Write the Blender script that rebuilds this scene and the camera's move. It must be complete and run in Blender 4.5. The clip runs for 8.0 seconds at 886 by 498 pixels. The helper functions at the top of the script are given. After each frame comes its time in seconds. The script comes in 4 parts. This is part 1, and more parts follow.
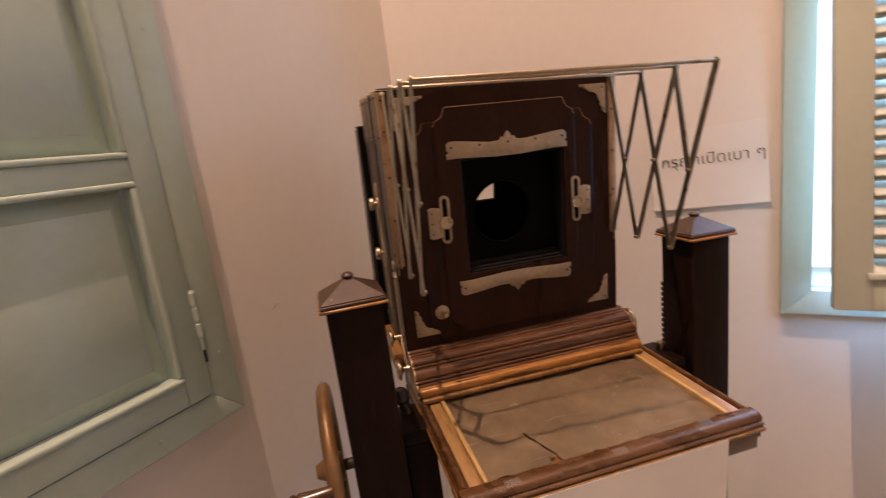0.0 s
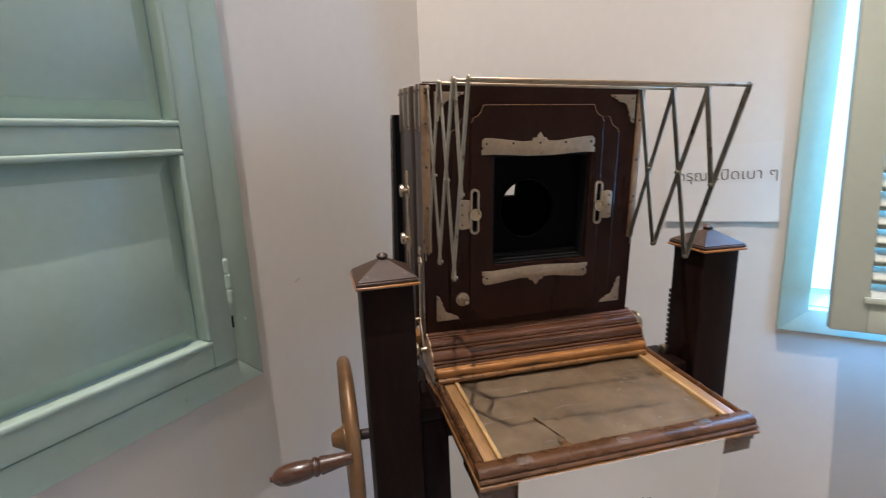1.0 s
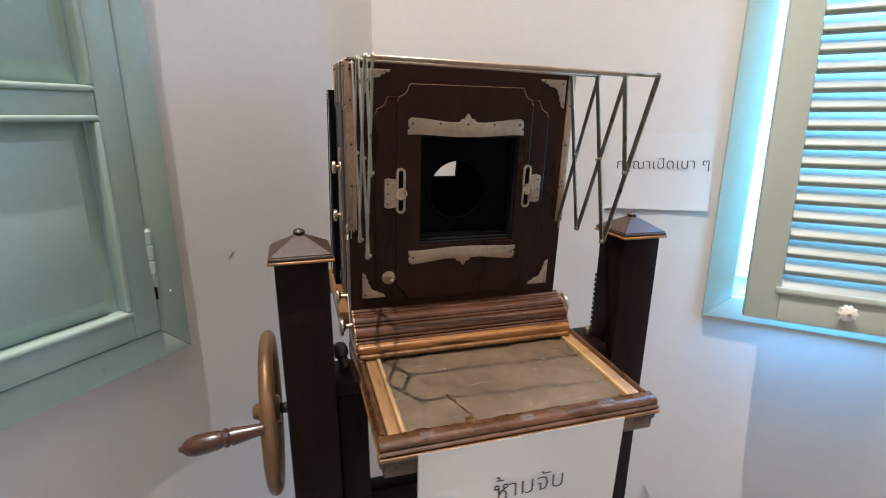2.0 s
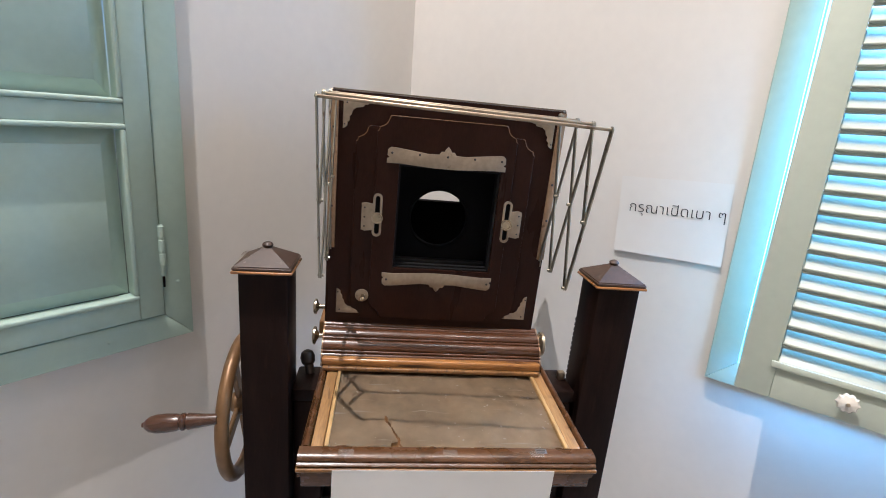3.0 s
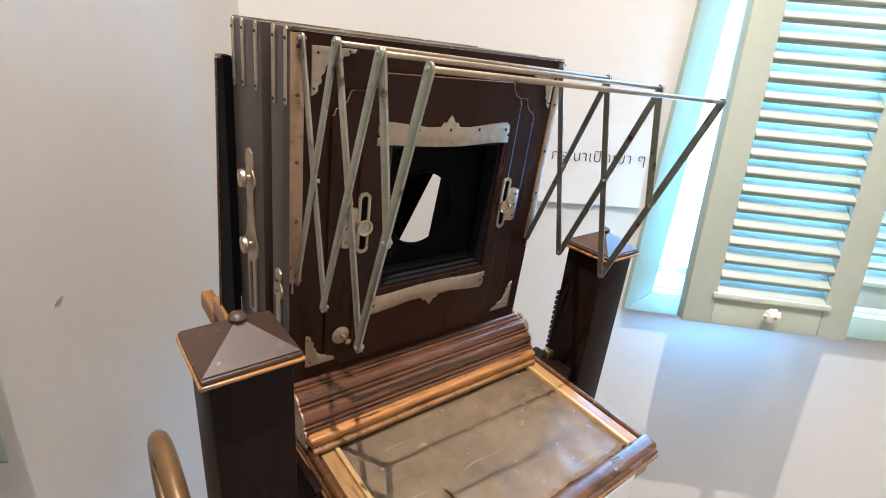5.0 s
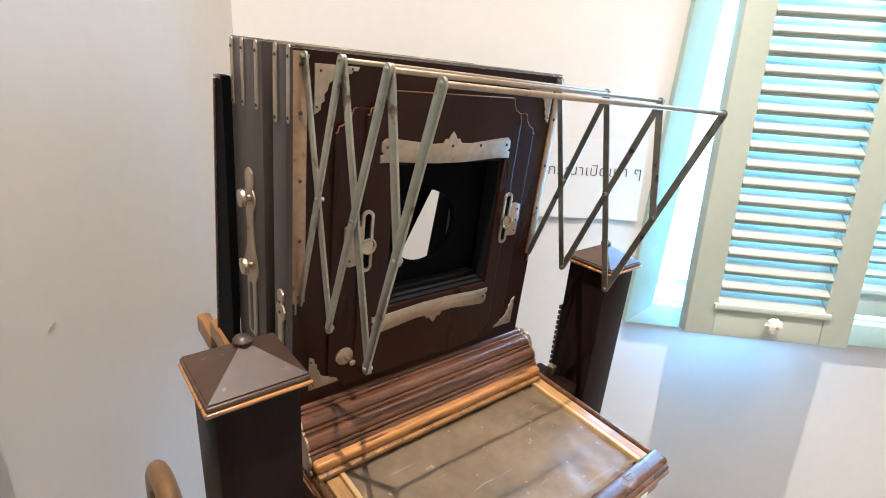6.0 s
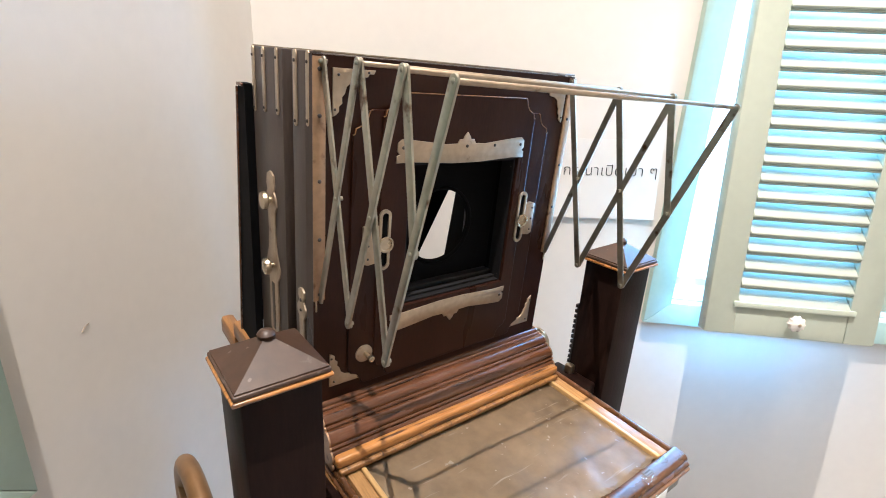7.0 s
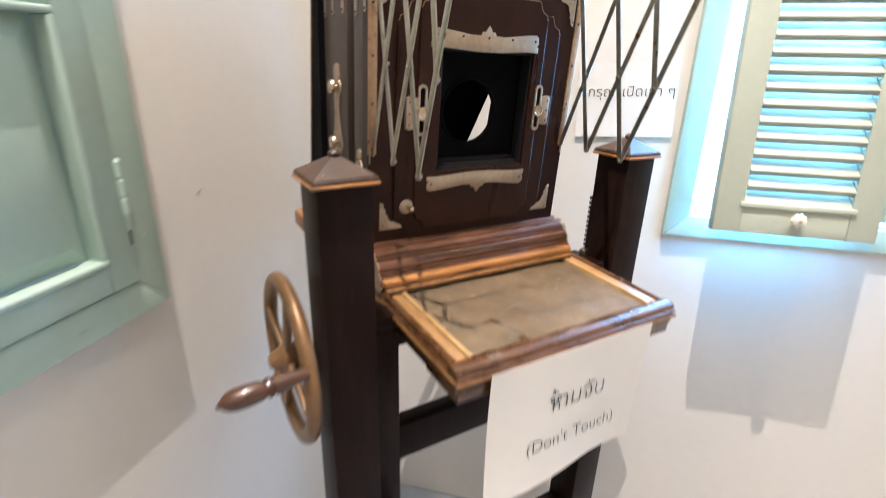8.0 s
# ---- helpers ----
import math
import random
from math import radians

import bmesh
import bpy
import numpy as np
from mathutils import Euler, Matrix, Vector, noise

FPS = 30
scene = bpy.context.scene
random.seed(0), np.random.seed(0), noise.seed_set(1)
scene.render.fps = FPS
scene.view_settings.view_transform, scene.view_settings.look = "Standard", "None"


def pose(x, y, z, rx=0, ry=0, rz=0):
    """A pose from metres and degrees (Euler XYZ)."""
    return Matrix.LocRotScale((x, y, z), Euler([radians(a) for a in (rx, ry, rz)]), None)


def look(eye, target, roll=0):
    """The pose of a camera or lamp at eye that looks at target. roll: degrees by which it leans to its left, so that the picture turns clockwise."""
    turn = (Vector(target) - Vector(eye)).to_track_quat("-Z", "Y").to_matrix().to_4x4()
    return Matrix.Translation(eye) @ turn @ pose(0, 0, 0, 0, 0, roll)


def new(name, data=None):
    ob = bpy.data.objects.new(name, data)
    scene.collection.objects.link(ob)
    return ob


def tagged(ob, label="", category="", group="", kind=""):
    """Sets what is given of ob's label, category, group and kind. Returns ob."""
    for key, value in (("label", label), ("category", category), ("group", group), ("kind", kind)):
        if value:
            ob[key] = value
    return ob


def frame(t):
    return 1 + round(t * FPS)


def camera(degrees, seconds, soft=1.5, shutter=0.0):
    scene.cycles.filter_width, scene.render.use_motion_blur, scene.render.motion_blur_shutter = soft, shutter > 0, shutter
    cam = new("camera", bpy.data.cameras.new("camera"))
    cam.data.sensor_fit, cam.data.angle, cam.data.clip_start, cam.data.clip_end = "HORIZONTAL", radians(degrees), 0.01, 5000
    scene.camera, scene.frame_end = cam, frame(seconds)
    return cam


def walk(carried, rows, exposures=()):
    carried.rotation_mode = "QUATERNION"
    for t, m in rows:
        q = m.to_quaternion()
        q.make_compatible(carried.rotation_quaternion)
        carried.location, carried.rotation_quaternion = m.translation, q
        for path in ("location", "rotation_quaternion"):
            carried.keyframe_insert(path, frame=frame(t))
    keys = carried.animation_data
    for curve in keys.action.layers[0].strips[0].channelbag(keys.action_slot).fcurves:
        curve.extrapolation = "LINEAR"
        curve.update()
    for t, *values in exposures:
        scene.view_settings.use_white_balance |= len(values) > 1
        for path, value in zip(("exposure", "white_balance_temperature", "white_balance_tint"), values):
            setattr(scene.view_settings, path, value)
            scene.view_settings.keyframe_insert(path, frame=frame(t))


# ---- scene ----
# ---- camera ----
cam = camera(84.0, 8.0, soft=0.95, shutter=0.45)
PATH = [
    (0, (-0.292, -0.733, 1.396), (0.181, 1.167, 0.99), -7.5),
    (0.5, (-0.34, -0.738, 1.407), (0.016, 1.191, 1.016), -4.3),
    (1, (-0.351, -0.757, 1.403), (0.141, 1.131, 0.965), -2.4),
    (1.5, (-0.332, -0.776, 1.402), (0.274, 1.061, 0.893), -1.4),
    (1.7, (-0.321, -0.773, 1.402), (0.313, 1.048, 0.873), -1.1),
    (2.8, (-0.097, -0.852, 1.432), (0.141, 1.074, 0.945), 4.7),
    (3, (-0.092, -0.836, 1.446), (0.148, 1.086, 0.946), 4.3),
    (3.5, (-0.091, -0.785, 1.453), (0.252, 1.052, 0.741), 1.1),
    (4, (-0.186, -0.706, 1.472), (0.368, 1.053, 0.698), 2.7),
    (4.2, (-0.252, -0.638, 1.485), (0.534, 1.047, 0.748), 4.2),
    (4.5, (-0.335, -0.544, 1.488), (0.691, 0.994, 0.725), 4.0),
    (4.7, (-0.355, -0.511, 1.479), (0.757, 0.963, 0.711), 4.9),
    (5.8, (-0.372, -0.471, 1.473), (0.851, 0.954, 0.785), 4.7),
    (6, (-0.373, -0.472, 1.472), (0.841, 0.966, 0.793), 4.3),
    (6.5, (-0.375, -0.475, 1.472), (0.822, 0.986, 0.817), 3.8),
    (7, (-0.38, -0.485, 1.466), (0.781, 1.005, 0.81), 2.8),
    (7.5, (-0.398, -0.513, 1.439), (0.755, 1.011, 0.849), 3.3),
    (7.8, (-0.423, -0.592, 1.39), (0.619, 0.965, 0.693), 2.5),
    (8, (-0.462, -0.681, 1.353), (0.507, 0.92, 0.648), 1.4),
]
EXPOSURES = [(0.0, -0.93, 6950, 40), (0.5, -0.70, 6060, 28), (1.0, -0.67, 5010, 15), (1.5, -0.55, 4910, 15), (3.0, -0.33, 4790, 13), (3.5, -0.18, 4880, 13), (4.0, -0.10, 4920, 12), (4.5, -0.03, 4900, 12), (6.5, 0.18, 4960, 12), (8.0, 0.27, 5020, 12)]
walk(cam, [(t, look(eye, target, roll)) for t, eye, target, roll in PATH], EXPOSURES)

# ---- world and lights ----
world = bpy.data.worlds.new("sky")
scene.world = world
world.use_nodes = True
sky = world.node_tree.nodes.new("ShaderNodeTexSky")
sky.sky_type, sky.sun_disc = "NISHITA", False
sky.sun_elevation, sky.sun_rotation = radians(50), radians(200)
world.node_tree.nodes["Background"].inputs[1].default_value = 0.15
world.node_tree.links.new(sky.outputs[0], world.node_tree.nodes["Background"].inputs[0])


def lamp(kind, name, m, energy, colour, **extra):
    data = bpy.data.lights.new(name, kind)
    data.energy, data.color = energy, colour
    if kind == "AREA":
        data.shape, data.size, data.size_y = "RECTANGLE", extra["size"], extra["size_y"]
    elif kind == "SPOT":
        data.spot_size, data.spot_blend, data.shadow_soft_size = radians(extra["cone"]), 0.7, extra["soft"]
    ob = new(name, data)
    ob.matrix_basis = m
    return ob


WARM = (1.0, 0.775, 0.53)
# ceiling spotlights, placed from the two sets of cast shadows
lamp("SPOT", "ceiling_spot_key", look((-0.560, -0.505, 4.42), (0.0, -0.1, 1.0)), 690, WARM, cone=120, soft=0.0055)
lamp("SPOT", "ceiling_spot_second", look((0.573, -0.62, 4.42), (0.88, -0.46, 0.4)), 240, WARM, cone=36, soft=0.012)
# unseen spot added in front to brighten and warm the hanging notice
lamp("SPOT", "front_fill_spot", look((0.05, -2.3, 3.5), (0.02, -0.30, 0.74)), 90, (1.0, 0.72, 0.44), cone=13, soft=0.06)
# unseen soft lamp added overhead as even fill; no panel light is known
lamp("AREA", "ceiling_fill", look((-0.5, -2.1, 4.46), (-0.3, -1.2, 0.0)), 32, WARM, size=0.8, size_y=0.8)
# daylight in the window's opening
DAY = Vector((-0.035, 0.624, 0)) + 1.38 * Vector((0.719, -0.695, 0)) + 0.10 * Vector((0.695, 0.719, 0))
lamp("AREA", "window_daylight", look((DAY.x, DAY.y, 1.56), (DAY.x - 0.695, DAY.y - 0.719, 1.56)), 80, (0.28, 0.64, 1.0), size=0.86, size_y=1.02)

# added lamp, standing in for blue daylight bounced off the propped shutter
GAP = DAY - 0.31 * Vector((0.719, -0.695, 0)) - 0.17 * Vector((0.695, 0.719, 0))
lamp("AREA", "shutter_bounce_fill", Matrix.Translation((GAP.x, GAP.y, 1.062)) @ pose(0, 0, 0, 0, 0, -44), 1.0, (0.25, 0.58, 1.0), size=0.28, size_y=0.12)

# ---- materials ----


def material(name, colour, rough=0.6, metal=0.0, vary=0.15, scale=6.0, fine=60.0, bump=0.15, spots=None, spot_level=0.62, stretch=(1, 1, 1), coat=0.0, depth=0.002, each=0.0, spec=0.5, coat_rough=0.25, flecks=None, alpha=1.0, scratches=None):
    """Two scales of variation in colour and gloss, and a fine relief."""
    m = bpy.data.materials.new(name)
    m.use_nodes = True
    nt = m.node_tree
    n, l = nt.nodes, nt.links
    b = n["Principled BSDF"]
    b.inputs["Metallic"].default_value = metal
    b.inputs["Specular IOR Level"].default_value = spec
    b.inputs["Coat Weight"].default_value = coat
    b.inputs["Coat Roughness"].default_value = coat_rough
    b.inputs["Alpha"].default_value = alpha
    tc = n.new("ShaderNodeTexCoord")
    mp = n.new("ShaderNodeMapping")
    mp.inputs["Scale"].default_value = stretch
    l.new(tc.outputs["Object"], mp.inputs[0])

    def tex(s, detail):
        t = n.new("ShaderNodeTexNoise")
        t.inputs["Scale"].default_value, t.inputs["Detail"].default_value = s, detail
        l.new(mp.outputs[0], t.inputs[0])
        return t
    big, small = tex(scale, 4), tex(fine, 6)
    mix = n.new("ShaderNodeMix")
    mix.data_type = "RGBA"
    dark = [max(0, c * (1 - vary)) for c in colour]
    light = [min(1, c * (1 + vary)) for c in colour]
    mix.inputs["A"].default_value, mix.inputs["B"].default_value = (*dark, 1), (*light, 1)
    add = n.new("ShaderNodeMath")
    add.operation = "MULTIPLY_ADD"
    l.new(small.outputs[0], add.inputs[0])
    add.inputs[1].default_value = 0.8
    l.new(big.outputs[0], add.inputs[2])
    mr = n.new("ShaderNodeMapRange")
    mr.inputs["From Min"].default_value, mr.inputs["From Max"].default_value = 0.55, 1.25
    l.new(add.outputs[0], mr.inputs[0])
    l.new(mr.outputs[0], mix.inputs["Factor"])
    out = mix.outputs["Result"]
    if spots:
        st = tex(scale * 2.3, 8)
        ramp = n.new("ShaderNodeMapRange")
        ramp.inputs["From Min"].default_value, ramp.inputs["From Max"].default_value = spot_level, spot_level + 0.06
        l.new(st.outputs[0], ramp.inputs[0])
        mx = n.new("ShaderNodeMix")
        mx.data_type = "RGBA"
        l.new(ramp.outputs[0], mx.inputs["Factor"])
        l.new(out, mx.inputs["A"])
        mx.inputs["B"].default_value = (*spots, 1)
        out = mx.outputs["Result"]
    if flecks:
        ft = tex(115, 1)
        fr = n.new("ShaderNodeMapRange")
        fr.inputs["From Min"].default_value, fr.inputs["From Max"].default_value = 0.735, 0.76
        l.new(ft.outputs[0], fr.inputs[0])
        fx = n.new("ShaderNodeMix")
        fx.data_type = "RGBA"
        l.new(fr.outputs[0], fx.inputs["Factor"])
        l.new(out, fx.inputs["A"])
        fx.inputs["B"].default_value = (*flecks, 1)
        out = fx.outputs["Result"]
    if scratches:
        turn = n.new("ShaderNodeMapping")
        turn.inputs["Rotation"].default_value, turn.inputs["Scale"].default_value = (0, 0, 1.05), (7, 95, 7)
        l.new(tc.outputs["Object"], turn.inputs[0])
        sn = n.new("ShaderNodeTexNoise")
        sn.inputs["Scale"].default_value, sn.inputs["Detail"].default_value = 1.6, 3
        l.new(turn.outputs[0], sn.inputs[0])
        sr = n.new("ShaderNodeMapRange")
        sr.inputs["From Min"].default_value, sr.inputs["From Max"].default_value, sr.inputs["To Max"].default_value = 0.655, 0.75, 0.7
        l.new(sn.outputs[0], sr.inputs[0])
        sm = n.new("ShaderNodeMix")
        sm.data_type = "RGBA"
        l.new(sr.outputs[0], sm.inputs["Factor"])
        l.new(out, sm.inputs["A"])
        sm.inputs["B"].default_value = (*scratches, 1)
        out = sm.outputs["Result"]
    if each:
        info = n.new("ShaderNodeObjectInfo")
        hs = n.new("ShaderNodeHueSaturation")
        er = n.new("ShaderNodeMapRange")
        er.inputs["To Min"].default_value, er.inputs["To Max"].default_value = 1 - each, 1 + each
        l.new(info.outputs["Random"], er.inputs[0])
        l.new(er.outputs[0], hs.inputs["Value"])
        l.new(out, hs.inputs["Color"])
        out = hs.outputs[0]
    l.new(out, b.inputs["Base Color"])
    rr = n.new("ShaderNodeMapRange")
    rr.inputs["To Min"].default_value, rr.inputs["To Max"].default_value = max(0.05, rough - 0.12), min(1, rough + 0.12)
    l.new(big.outputs[0], rr.inputs[0])
    l.new(rr.outputs[0], b.inputs["Roughness"])
    if bump:
        bp = n.new("ShaderNodeBump")
        bp.inputs["Strength"].default_value, bp.inputs["Distance"].default_value = bump, depth
        l.new(small.outputs[0], bp.inputs["Height"])
        l.new(bp.outputs[0], b.inputs["Normal"])
    return m


M = {
    "plaster": material("plaster", (0.73, 0.695, 0.64), 0.75, vary=0.03, scale=1.7, fine=45, bump=0.08, depth=0.003),
    "ceiling": material("ceiling_paint", (0.78, 0.76, 0.72), 0.85, vary=0.03, bump=0.05),
    "floor": material("assumed_floor", (0.36, 0.36, 0.355), 0.35, vary=0.12, scale=3, bump=0.05),
    "green": material("green_paint", (0.40, 0.505, 0.43), 0.38, vary=0.06, scale=5, fine=70, bump=0.14, depth=0.0015),
    "palegreen": material("pale_green_paint", (0.47, 0.51, 0.42), 0.42, vary=0.05, scale=5, fine=70, bump=0.12, depth=0.0015),
    "slat": material("louvre_paint", (0.40, 0.43, 0.36), 0.4, vary=0.06, scale=7, fine=60, bump=0.1, each=0.04),
    "darkwood": material("dark_stained_wood", (0.0105, 0.0050, 0.0036), 0.40, vary=0.5, scale=9, fine=60, bump=0.12, stretch=(7, 7, 0.8), depth=0.001, spec=0.11, spots=(0.017, 0.008, 0.005), spot_level=0.62),
    "mahogany": material("mahogany_panel", (0.0225, 0.0078, 0.0040), 0.30, vary=0.34, scale=3, fine=70, bump=0.08, stretch=(6, 6, 1.2), coat=0.05, coat_rough=0.15, depth=0.0006, spec=0.13),
    "sidewood": material("side_wood", (0.050, 0.036, 0.028), 0.45, vary=0.3, scale=6, fine=60, bump=0.12, stretch=(6, 6, 0.8), depth=0.001, spec=0.4),
    "capwood": material("cap_wood", (0.050, 0.026, 0.014), 0.45, vary=0.4, scale=16, fine=70, bump=0.2, coat=0.10, coat_rough=0.28, depth=0.0010, spec=0.45, spots=(0.085, 0.062, 0.048), spot_level=0.64, flecks=(0.12, 0.09, 0.07)),
    "rollwood": material("tambour_wood", (0.086, 0.033, 0.012), 0.26, vary=0.45, scale=7, fine=45, bump=0.1, stretch=(0.8, 9, 9), coat=0.28, coat_rough=0.18, depth=0.001, spots=(0.034, 0.014, 0.007), spot_level=0.60),
    "gold": material("worn_light_wood", (0.215, 0.102, 0.026), 0.42, vary=0.5, scale=7, fine=55, bump=0.16, stretch=(9, 0.9, 9), coat=0.08, spots=(0.10, 0.050, 0.020), spot_level=0.60),
    "lip": material("worn_lip_wood", (0.34, 0.150, 0.034), 0.30, vary=0.5, scale=6, fine=45, bump=0.14, stretch=(0.9, 9, 9), coat=0.4, coat_rough=0.2, spots=(0.085, 0.038, 0.015), spot_level=0.55),
    "strip": material("tan_strip_wood", (0.31, 0.170, 0.058), 0.40, vary=0.45, scale=7, fine=55, bump=0.16, stretch=(9, 0.9, 9), coat=0.12, spots=(0.15, 0.078, 0.032), spot_level=0.62),
    "bead": material("light_bead_wood", (0.45, 0.285, 0.110), 0.32, vary=0.3, scale=9, fine=55, bump=0.12, stretch=(6, 0.9, 6), coat=0.3),
    "bedrim": material("bed_rim_wood", (0.082, 0.035, 0.011), 0.28, vary=0.5, scale=9, fine=60, bump=0.1, coat=0.24, coat_rough=0.2, stretch=(2, 3, 6), spots=(0.12, 0.060, 0.028), spot_level=0.62),
    "leather": material("old_leather", (0.285, 0.202, 0.116), 0.40, vary=0.38, scale=7, fine=38, bump=0.35, spots=(0.33, 0.230, 0.134), spot_level=0.62, depth=0.002, coat=0.14, coat_rough=0.30, flecks=(0.45, 0.37, 0.28), scratches=(0.50, 0.44, 0.36)),
    "nickel": material("worn_nickel", (0.40, 0.32, 0.225), 0.40, metal=0.82, vary=0.22, scale=18, fine=120, bump=0.08, spots=(0.22, 0.15, 0.09), spot_level=0.66, depth=0.0006),
    "strap": material("tarnished_strap", (0.36, 0.235, 0.135), 0.42, metal=0.75, vary=0.3, scale=16, fine=110, bump=0.1, spots=(0.16, 0.09, 0.05), spot_level=0.62, depth=0.0006),
    "topedge": material("worn_top_edge", (0.17, 0.135, 0.085), 0.5, vary=0.5, scale=30, fine=90, bump=0.3, stretch=(0.5, 3, 3), depth=0.001, spots=(0.42, 0.36, 0.26), spot_level=0.62),
    "steel": material("scissor_steel", (0.36, 0.335, 0.265), 0.36, metal=0.9, vary=0.25, scale=14, fine=120, bump=0.08, spots=(0.13, 0.08, 0.05), spot_level=0.63, depth=0.0006),
    "brass": material("aged_brass", (0.48, 0.40, 0.28), 0.28, metal=0.95, vary=0.15, scale=20, fine=90, bump=0.06, depth=0.0006),
    "iron": material("dark_iron", (0.06, 0.05, 0.045), 0.45, metal=0.6, vary=0.3, scale=15, bump=0.2),
    "wheel": material("wheel_bronze_paint", (0.185, 0.102, 0.040), 0.4, metal=0.35, vary=0.25, scale=12, fine=60, bump=0.14, spots=(0.2, 0.13, 0.07), spot_level=0.62),
    "handle": material("turned_handle_wood", (0.070, 0.029, 0.013), 0.28, vary=0.35, scale=10, fine=60, bump=0.06, stretch=(1, 6, 6), coat=0.4, coat_rough=0.15),
    "black": material("matt_black", (0.0014, 0.0014, 0.0016), 0.85, vary=0.3, bump=0.2, spec=0.12),
    "bellows": material("bellows_cloth", (0.007, 0.0064, 0.0064), 0.7, vary=0.3, bump=0.25, spec=0.25),
    "paper": material("white_paper", (0.74, 0.72, 0.68), 0.7, vary=0.02, scale=9, fine=40, bump=0.06, depth=0.001),
    "ink": material("black_ink", (0.02, 0.02, 0.022), 0.6, vary=0.1, bump=0.0),
    "faded_label": material("faded_label_paper", (0.125, 0.115, 0.110), 0.5, vary=0.25, scale=60, fine=200, bump=0.05),
    "ceramic": material("white_ceramic", (0.75, 0.70, 0.62), 0.2, vary=0.05, bump=0.02, coat=0.4),
    "tape": material("clear_tape", (0.40, 0.33, 0.26), 0.12, vary=0.1, bump=0.1, alpha=0.13),
}

# ---- building helpers ----
# the antique camera leans a little on its stand: from its own axes to upright ones
LEAN = Matrix(((0.99984, 0.00041, 0.01798, -0.01795), (0.00041, 0.99894, -0.04594, 0.04587), (-0.01798, 0.04594, 0.99878, 0.00444), (0, 0, 0, 1)))


def part(name, bm, mat, parent=None, label="", smooth=True, angle=35):
    """One mesh object, built in world places, under a thing or a part."""
    bmesh.ops.recalc_face_normals(bm, faces=bm.faces)
    me = bpy.data.meshes.new(name)
    bm.to_mesh(me)
    bm.free()
    me.materials.append(M[mat] if isinstance(mat, str) else mat)
    if smooth:
        me.shade_smooth()
        me.set_sharp_from_angle(angle=radians(angle))
    ob = new(name, me)
    if parent:
        ob.parent = parent
        if parent.type == "EMPTY":
            ob.matrix_parent_inverse = Matrix.Translation(-parent.location)
    if label:
        ob["label"] = label
    return ob


def thing(name, place, label, category, group="", kind=""):
    ob = new(name)
    ob.location = place
    ob.empty_display_size = 0.05
    return tagged(ob, label, category, group, kind)


def leaning(ob):
    """Sets a thing, built on the camera's own axes, into the upright room."""
    ob.matrix_basis = LEAN @ ob.matrix_basis
    return ob


def box(x0, x1, y0, y1, z0, z1, bevel=0.0, bm=None, m=None, seg=2):
    own = bmesh.new()
    bmesh.ops.create_cube(own, size=1)
    for v in own.verts:
        v.co = Vector(((x0 + x1) / 2 + v.co.x * (x1 - x0), (y0 + y1) / 2 + v.co.y * (y1 - y0), (z0 + z1) / 2 + v.co.z * (z1 - z0)))
    if bevel:
        bmesh.ops.bevel(own, geom=own.edges[:], offset=bevel, segments=seg, affect="EDGES", profile=0.5)
    if m is not None:
        own.transform(m)
    return join(bm, own)


def join(bm, own):
    if bm is None:
        return own
    me = bpy.data.meshes.new("tmp")
    own.to_mesh(me)
    own.free()
    bm.from_mesh(me)
    bpy.data.meshes.remove(me)
    return bm


def prism(points, depth, m, bevel=0.0, bm=None):
    """An outline in the local xy plane, given depth along local z."""
    own = bmesh.new()
    f = own.faces.new([own.verts.new((x, y, 0)) for x, y in points])
    r = bmesh.ops.extrude_face_region(own, geom=[f])
    bmesh.ops.translate(own, verts=[v for v in r["geom"] if isinstance(v, bmesh.types.BMVert)], vec=(0, 0, depth))
    if bevel:
        top = [e for e in own.edges if all(abs(v.co.z - depth) < 1e-6 for v in e.verts)]
        bmesh.ops.bevel(own, geom=top, offset=bevel, segments=2, affect="EDGES", profile=0.5)
    own.transform(m)
    return join(bm, own)


def lathe(profile, m, steps=24, bm=None):
    """Radius and height pairs turned round local z."""
    own = bmesh.new()
    rings = []
    for r, z in profile:
        rings.append([own.verts.new((max(r, 1e-5) * math.cos(2 * math.pi * i / steps), max(r, 1e-5) * math.sin(2 * math.pi * i / steps), z)) for i in range(steps)])
    for a, b in zip(rings, rings[1:]):
        for i in range(steps):
            own.faces.new((a[i], a[(i + 1) % steps], b[(i + 1) % steps], b[i]))
    own.faces.new(rings[0][::-1])
    own.faces.new(rings[-1])
    own.transform(m)
    return join(bm, own)


def aim(a, b):
    """A pose at a whose z points to b."""
    d = Vector(b) - Vector(a)
    return Matrix.Translation(a) @ d.to_track_quat("Z", "Y").to_matrix().to_4x4()


def rod(a, b, r, steps=14, bm=None, ends=0.0):
    h = (Vector(b) - Vector(a)).length
    prof = [(r * 0.8, 0), (r, r * 0.3), (r, h - r * 0.3), (r * 0.8, h)]
    return lathe(prof, aim(a, b), steps, bm)


def ring(centre, axis_m, R, r, bm=None, n=40, k=12, squash=1.0):
    own = bmesh.new()
    vs = [[own.verts.new(((R + r * math.cos(2 * math.pi * j / k)) * math.cos(2 * math.pi * i / n), (R + r * math.cos(2 * math.pi * j / k)) * math.sin(2 * math.pi * i / n), squash * r * math.sin(2 * math.pi * j / k))) for j in range(k)] for i in range(n)]
    for i in range(n):
        for j in range(k):
            own.faces.new((vs[i][j], vs[(i + 1) % n][j], vs[(i + 1) % n][(j + 1) % k], vs[i][(j + 1) % k]))
    own.transform(Matrix.Translation(centre) @ axis_m)
    return join(bm, own)


